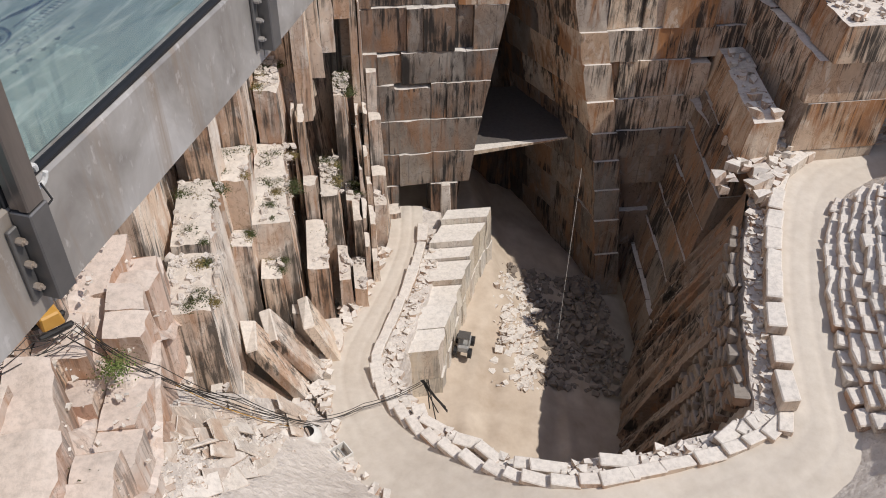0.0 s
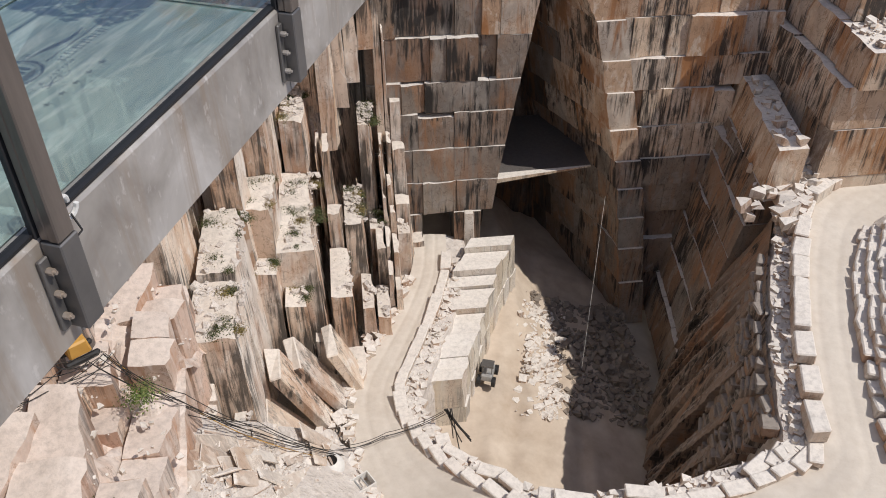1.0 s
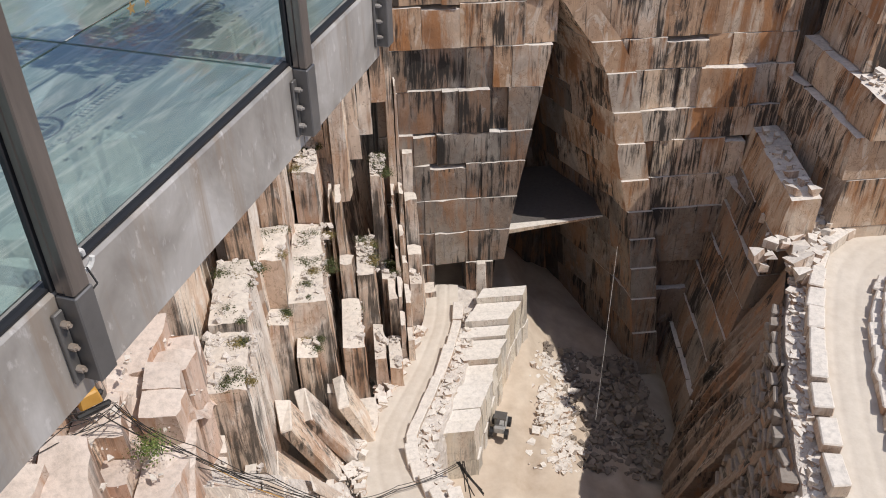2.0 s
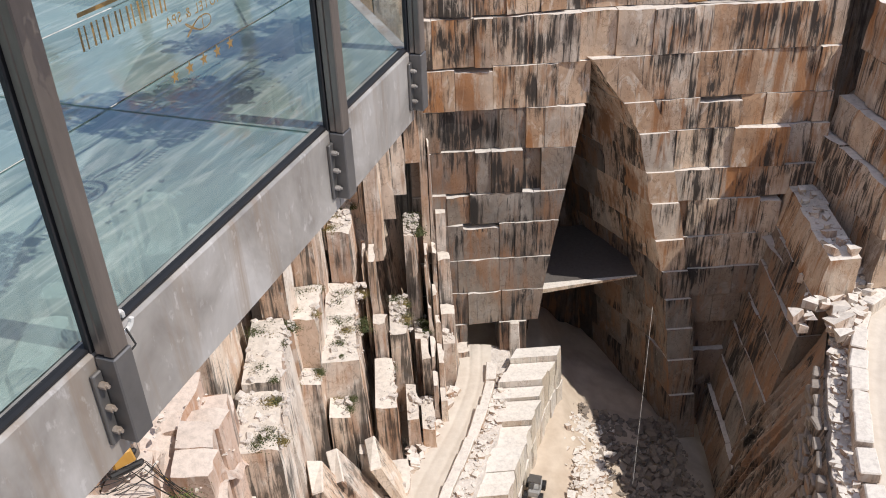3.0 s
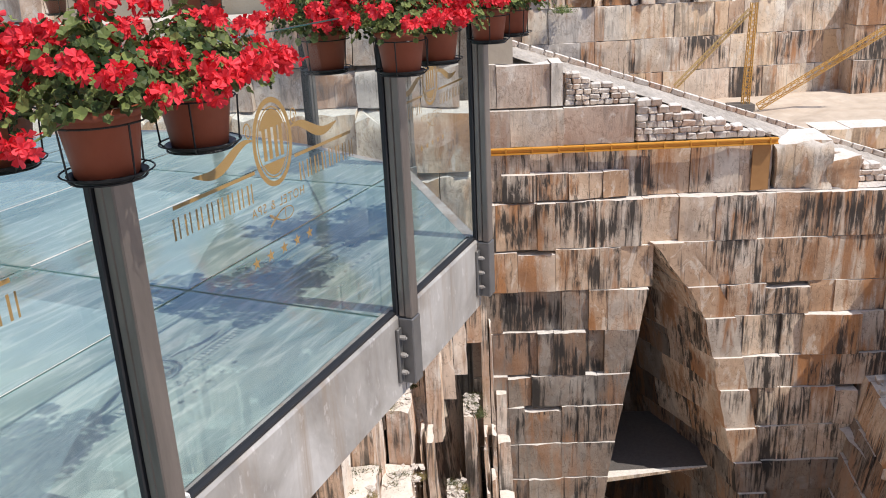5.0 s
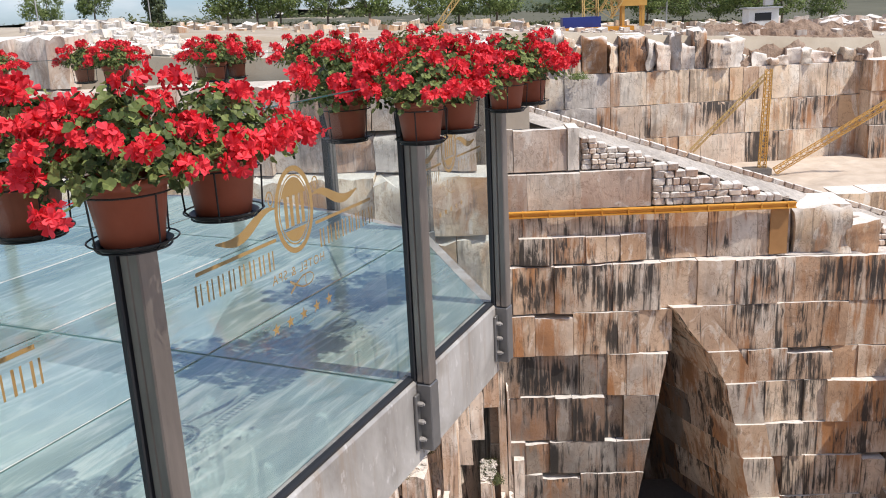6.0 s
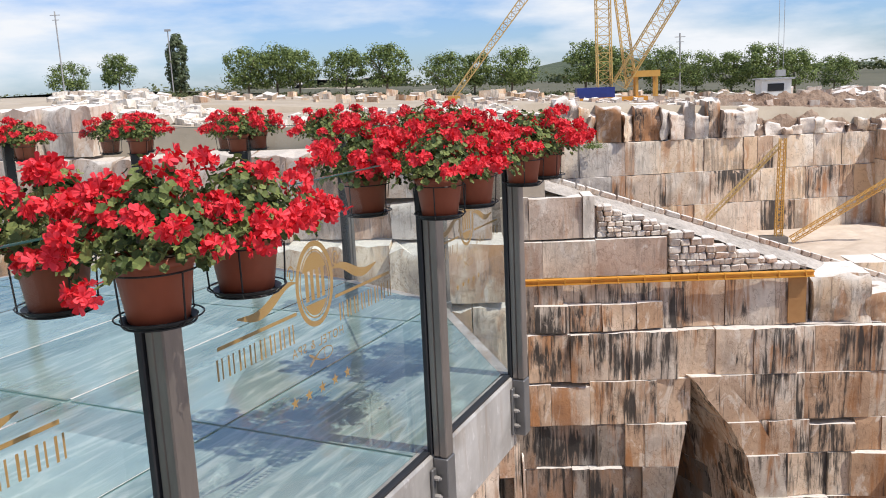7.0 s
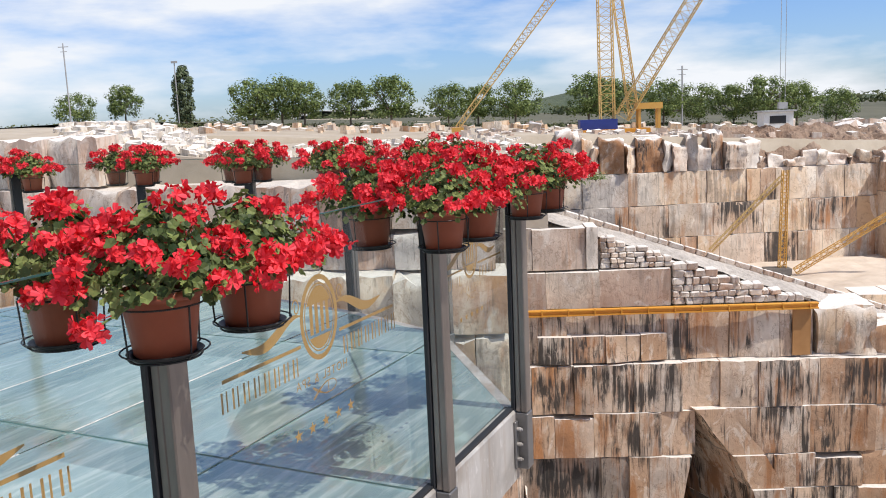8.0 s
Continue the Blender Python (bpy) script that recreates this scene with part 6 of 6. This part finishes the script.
def pole(x, y, z, height, r, arms):
    ob = empty("utility_pole", pose(x, y, z), label="slim grey pole with short cross arms" if arms else "tall grey lamp post", category="pole")
    h = Heap()
    h.tube((0, 0, -0.5), (0, 0, height), r, 8)
    h.ob("shaft", M_GREY, ob)
    g = Heap()
    if arms:
        g.box((-0.9, -0.06, height - 0.7), (0.9, 0.06, height - 0.58))
        g.box((-0.6, -0.06, height - 1.5), (0.6, 0.06, height - 1.4))
    else:
        g.box((-0.5, -0.2, height - 0.2), (0.5, 0.2, height + 0.15))
    g.ob("cross_arm" if arms else "lamp_head", M_GREY, ob)


pole(34.3, 150, -3.0, 11.0, 0.14, True)
pole(-52.0, 148, 1.2, 11.2, 0.10, False)
pole(-72.0, 150, 1.6, 15.0, 0.12, True)


def rim_stones():
    rng = random.Random(12)
    h = Heap()
    for _ in range(420):
        x = rng.uniform(-4, 44)
        y = rng.uniform(83, 97) + 0.2 * x
        h.stone(rng, (x, y, land_z(x, y) - 0.15), rng.choice((0.2, 0.3, 0.5, 0.8)), 0.7, 0.09)
    for k in range(60):         # rows of sawn blocks along the edge
        x = rng.choice((rng.uniform(20, 31), rng.uniform(14, 40)))
        v = rough_box(rng, rng.uniform(0.8, 1.5), 1.0, rng.uniform(0.6, 0.95), 0.05)
        m = pose(x, 82.6 + 0.2 * (x - 3) + rng.uniform(0, 2.5), -2.6 - 0.03 * (x - 12) + rng.choice((0, 0, 0.7)), rng.uniform(-5, 5), rng.uniform(-5, 5), rng.uniform(-20, 20))
        h.add([m @ q for q in v], QUADS)
    for _ in range(330):
        x = rng.uniform(40, 75)
        y = rng.uniform(95, 120)
        h.stone(rng, (x, y, land_z(x, y)), rng.choice((0.6, 0.9, 1.4)), 0.8, 0.06)
    tagged(h.ob("rim_blocks", M_STONE), "blocks and rubble heaped along the quarry rim", "rubble", kind="stuff")
    g = Heap()
    for _ in range(1100):
        y = 49 + 18 * rng.random()
        x = -y * rng.uniform(0.27, 0.50)
        g.stone(rng, (x, y, bank_z(x, y) - 0.1), rng.choice((0.2, 0.35, 0.5, 0.8)), 0.6, 0.12)
    for _ in range(260):
        y = 49 + 30 * rng.random()
        x = rng.uniform(-14, 3)
        g.stone(rng, (x, y, bank_z(x, y) - 0.1), rng.choice((0.25, 0.4, 0.6)), 0.7, 0.1)
    tagged(g.ob("white_spoil_heap", M_FRESH), "heap of white marble blocks behind the deck", "rubble", kind="stuff")


rim_stones()


def bush(x, y, z, size, seed, material=None, label="low grey-green shrub on the rock ledge"):
    rng = random.Random(seed)
    ob = empty("shrub", pose(x, y, z), label=label, category="shrub")
    h = Heap()
    for _ in range(int(520 * min(2.0, max(0.6, size)))):
        d = Vector((rng.gauss(0, 1), rng.gauss(0, 1), abs(rng.gauss(0, 0.8))))
        h.leaf(Vector((d.x, d.y, d.z * 0.7)) * size * 0.26, d + Vector((0, 0, 0.7)), rng.uniform(0.05, 0.12) * (0.6 + 0.4 * size), rng)
    h.ob("foliage", material or M_BUSH, ob)
    s = Heap()
    s.tube((0, 0, -0.2), (0, 0, size * 0.25), 0.03 * size, 5)
    s.ob("stem", M_BARK, ob)


def ledge_plants():
    rng = random.Random(29)
    near = [l for l in LEDGES if -41 < l[4] < -24 and l[2] > 36]
    for k in range(120):
        x0, x1, y0, y1, z = rng.choice(near) if k > 40 else LEDGES[(0, 1, 1, 1, 2, 4, 5, 6)[k % 8]]
        bush(rng.uniform(x0, x1), y1 - (y1 - y0) * rng.random() ** 1.6, z - 0.1, rng.uniform(0.4, 1.3), 600 + k, M_DRY if k % 5 == 0 else None, "dry yellow grass tuft on the rock ledge" if k % 5 == 0 else "low green shrub on the rock ledge")


ledge_plants()
bush(10.3, 79.2, -4.9, 2.0, 501, M_TREE, "round green bush growing out of the rock face")
bush(-10.2, 20.2, -27.0, 1.7, 502)
bush(-10.0, 26.0, -26.6, 1.6, 503, M_TREE, "dark green bush beside the cables")


def hill():
    def fn(u, v):
        return (u, 900 + v * 300, -6 + (24 * math.exp(-((u - 155) / 90) ** 2) + 9 + 5 * noise.noise(Vector((u * 0.008, 0, 0)))) * math.sin(math.pi * min(1, v * 0.9)))
    ob = sheet("distant_hill", plain("wooded_hill", (0.035, 0.055, 0.03), (0.09, 0.11, 0.06), 0.06, 0.95, bumps=1.0, dist=4), fn, steps(-900, 900, 90), steps(0, 1, 10), smooth=True)
    tagged(ob, "low wooded hill on the horizon", "hill", kind="structure")
    rng = random.Random(44)
    w = Heap()
    for _ in range(420):
        x, y = rng.uniform(-330, 330), rng.uniform(330, 520)
        tall = rng.uniform(2.0, 6.5) + 4.0 * max(0.0, noise.noise(Vector((x * 0.02, 1.0, 0))))
        for _leaf in range(26):
            d = Vector((rng.gauss(0, 1), rng.gauss(0, 1), rng.gauss(0, 1))).normalized()
            w.leaf((x + d.x * tall * 0.8, y + d.y * 2, -0.5 + tall * 0.5 + d.z * tall * 0.5), d + Vector((0, -0.5, 0.6)), rng.uniform(1.2, 2.4), rng)
    tagged(w.ob("distant_trees", M_BUSH), "dark olive trees scattered over the far plain", "distant trees", kind="stuff")
    rng = random.Random(2)
    h = Heap()
    for _ in range(110):
        x = rng.uniform(-190, -60)
        h.box((x, 700, -3 + rng.uniform(0, 7)), (x + rng.uniform(5, 10), 708, 3 + rng.uniform(0, 6)))
    tagged(h.ob("distant_houses", M_WHITE), "white houses of a distant town", "houses", kind="stuff")


hill()


def shed(x, y, z, w, d, h_, material, label):
    ob = empty("site_shed", pose(x, y, z), label=label, category="shed")
    h = Heap()
    h.box((-w / 2, -d / 2, 0), (w / 2, d / 2, h_))
    h.ob("wall", material, ob)
    g = Heap()
    g.box((-w / 2 - 0.3, -d / 2 - 0.3, h_), (w / 2 + 0.3, d / 2 + 0.3, h_ + 0.18))
    g.ob("roof", M_GREY, ob)
    k = Heap()
    k.box((-w * 0.3, -d / 2 - 0.03, h_ * 0.4), (w * 0.25, -d / 2 - 0.004, h_ * 0.8))
    k.ob("window", M_RUBBER, ob)


shed(34.6, 104, -2.0, 3.4, 2.4, 2.2, M_WHITE, "small white site cabin on the quarry rim")


# ---------------------------------------------------------------- machines and gear on the road and bench
def compressor():
    ob = empty("digger", pose(-12.5, 27.4, -25.4, 0, 0, 35), label="small yellow digger standing on the rock bench", category="digger")
    v, f = hexa([(-0.5, -0.45, 0.35), (0.5, -0.45, 0.35), (0.5, 0.45, 0.35), (-0.5, 0.45, 0.35), (-0.45, -0.42, 1.1), (0.4, -0.42, 1.1), (0.4, 0.42, 1.1), (-0.45, 0.42, 1.1)], 0.08)
    mesh_ob("body", v, f, M_YELLOW, ob)
    for y in (-0.42, 0.42):
        v, f = hexa([(-0.7, y - 0.13, 0), (0.7, y - 0.13, 0), (0.7, y + 0.13, 0), (-0.7, y + 0.13, 0), (-0.8, y - 0.13, 0.33), (0.8, y - 0.13, 0.33), (0.8, y + 0.13, 0.33), (-0.8, y + 0.13, 0.33)], 0.1)
        mesh_ob("track", v, f, M_RUBBER, ob)
    h = Heap()
    h.tube((-0.4, 0, 0.8), (-1.5, 0, 1.3), 0.11, 6)
    h.tube((-1.5, 0, 1.3), (-2.0, 0, 0.2), 0.09, 6)
    h.ob("arm", M_YELLOW, ob)


compressor()


def bin_and_tank():
    ob = empty("cement_tank", pose(-3.1, 33.5, -43.5), label="squat round white tank beside the haul road", category="tank")
    lathe("shell", [(0.0, 0.0), (0.75, 0.0), (0.85, 1.0), (0.62, 1.45), (0.42, 1.5)], M_WHITE, ob, 18)
    lathe("mouth", [(0.40, 1.49), (0.36, 1.30), (0.0, 1.25)], M_RUBBER, ob, 18)
    ob = empty("steel_skip", pose(-1.3, 32.1, -43.7, 0, 0, 30), label="small open steel skip with inner bars", category="skip")
    h = Heap()
    for lo, hi in (((-0.75, -0.55, 0), (0.75, -0.49, 1.1)), ((-0.75, 0.49, 0), (0.75, 0.55, 1.1)), ((-0.75, -0.48, 0), (-0.69, 0.48, 1.1)), ((0.69, -0.48, 0), (0.75, 0.48, 1.1)), ((-0.68, -0.48, 0.02), (0.68, 0.48, 0.1))):
        h.box(lo, hi)
    h.ob("body", M_WHITE, ob)
    for x in (-0.25, 0.2):
        g = Heap()
        g.box((x, -0.48, 0.85), (x + 0.08, 0.48, 0.95))
        g.ob("bar", M_GREY, ob)


bin_and_tank()


def cable(name, pts, r, material, label, sag=0.4):
    cu = bpy.data.curves.new(name, "CURVE")
    cu.dimensions = "3D"
    cu.bevel_depth = r
    cu.bevel_resolution = 1
    sp = cu.splines.new("POLY")
    out = []
    for a, b in zip(pts, pts[1:]):
        a, b = Vector(a), Vector(b)
        for k in range(10):
            t = k / 10
            p = a.lerp(b, t)
            p.z -= sag * 4 * t * (1 - t)
            out.append(p)
    out.append(Vector(pts[-1]))
    sp.points.add(len(out) - 1)
    for q, p in zip(sp.points, out):
        q.co = (*p, 1)
    cu.materials.append(material)
    tagged(new(name, cu), label, "cable")


def cables():
    rng = random.Random(6)
    for k in range(8):
        j = [Vector((rng.uniform(-.55, .55), rng.uniform(-.55, .55), rng.uniform(0, 0.3))) for _ in range(6)]
        pts = [Vector((-16, 22.5, -24.2)) + j[0] * 2, Vector((-13.2, 25.2, -24.6)) + j[1] * 1.5, Vector((-11.2, 26.4, -24.8)) + j[2], Vector((-9.2, 27.2, -28.4)) + j[3] * 1.4, Vector((-6.4, 31.0, -35.5)) + j[4], Vector((-2.6, 34.8, -43.0)) + j[5]]
        cable("power_cable", pts, 0.02, M_CABLE, "black power cable running down the rock", rng.uniform(0.1, 0.5))
    for k in range(4):
        o = Vector((rng.uniform(-.3, .3), rng.uniform(-.3, .3), rng.uniform(0, .4)))
        cable("power_cable", [Vector((-2.6, 34.8, -43.0)) + o, Vector((0.4, 36.0, -43.6)) + o, Vector((4.6, 37.2, -43.2)) + o], 0.022, M_CABLE, "black power cable slung across the haul road", 0.3)
    for k in range(7):
        a = rng.uniform(-0.5, 0.9)
        cable("rebar", [(4.6 + rng.uniform(-.3, .3), 37.2, -42.6), (5.4 + a, 36.4 + rng.uniform(-.8, .8), -45.6)], 0.04, M_CABLE, "bent steel rod at the road edge", 0.1)
    cable("yellow_hose", [(-11.4, 27.4, -25.6), (-7.2, 30.2, -34.8), (-2.6, 34.4, -43.2)], 0.025, M_YELLOW, "yellow hose running down the slope", 0.3)
    cable("hoist_wire", [(20.0, 56.0, -40.0), (17.6, 49.0, -52.8)], 0.012, M_WHITE, "thin pale wire hanging into the pit", 0.1)


cables()


def loader():
    ob = empty("small_tractor", pose(9.2, 47.6, -51.5, 0, 0, 70), label="small grey tractor parked on the pit floor", category="tractor")
    v, f = hexa([(-0.9, -0.5, 0.5), (0.9, -0.5, 0.5), (0.9, 0.5, 0.5), (-0.9, 0.5, 0.5), (-0.8, -0.45, 1.1), (0.8, -0.45, 1.1), (0.8, 0.45, 1.1), (-0.8, 0.45, 1.1)], 0.1)
    mesh_ob("body", v, f, M_GREY, ob)
    for x in (-0.7, 0.7):
        for y in (-0.6, 0.6):
            h = Heap()
            h.tube((x, y - 0.15, 0.42), (x, y + 0.15, 0.42), 0.42, 12)
            h.ob("wheel", M_RUBBER, ob)
    h = Heap()
    for x in (-0.5, 0.1):
        for y in (-0.4, 0.4):
            h.tube((x, y, 1.1), (x, y, 1.9), 0.04, 5)
    h.box((-0.6, -0.5, 1.9), (0.2, 0.5, 1.97))
    h.ob("roof_frame", M_DARKSTEEL, ob)


loader()


def undergrowth():
    rng = random.Random(88)
    h = Heap()
    for _ in range(220):
        x = rng.uniform(-60, 75)
        y = rng.uniform(140, 160)
        r = rng.uniform(0.5, 1.3)
        for _k in range(22):
            d = Vector((rng.gauss(0, 1), rng.gauss(0, 1), abs(rng.gauss(0, 0.7))))
            h.leaf(Vector((x, y, land_z(x, y))) + d * r * 0.6, d + Vector((0, -0.4, 0.6)), rng.uniform(0.3, 0.6), rng)
    tagged(h.ob("undergrowth", M_BUSH), "grey-green scrub under the far trees", "scrub", kind="stuff")
    g = Heap()
    for _ in range(420):
        x = rng.uniform(-50, 80)
        y = rng.uniform(97, 140)
        g.stone(rng, (x, y, land_z(x, y) - 0.05), rng.choice((0.3, 0.5, 0.9, 1.3)), 0.7, 0.08)
    tagged(g.ob("yard_blocks", M_PALE), "cut blocks stored on the ground beyond the rim", "blocks", kind="stuff")


undergrowth()
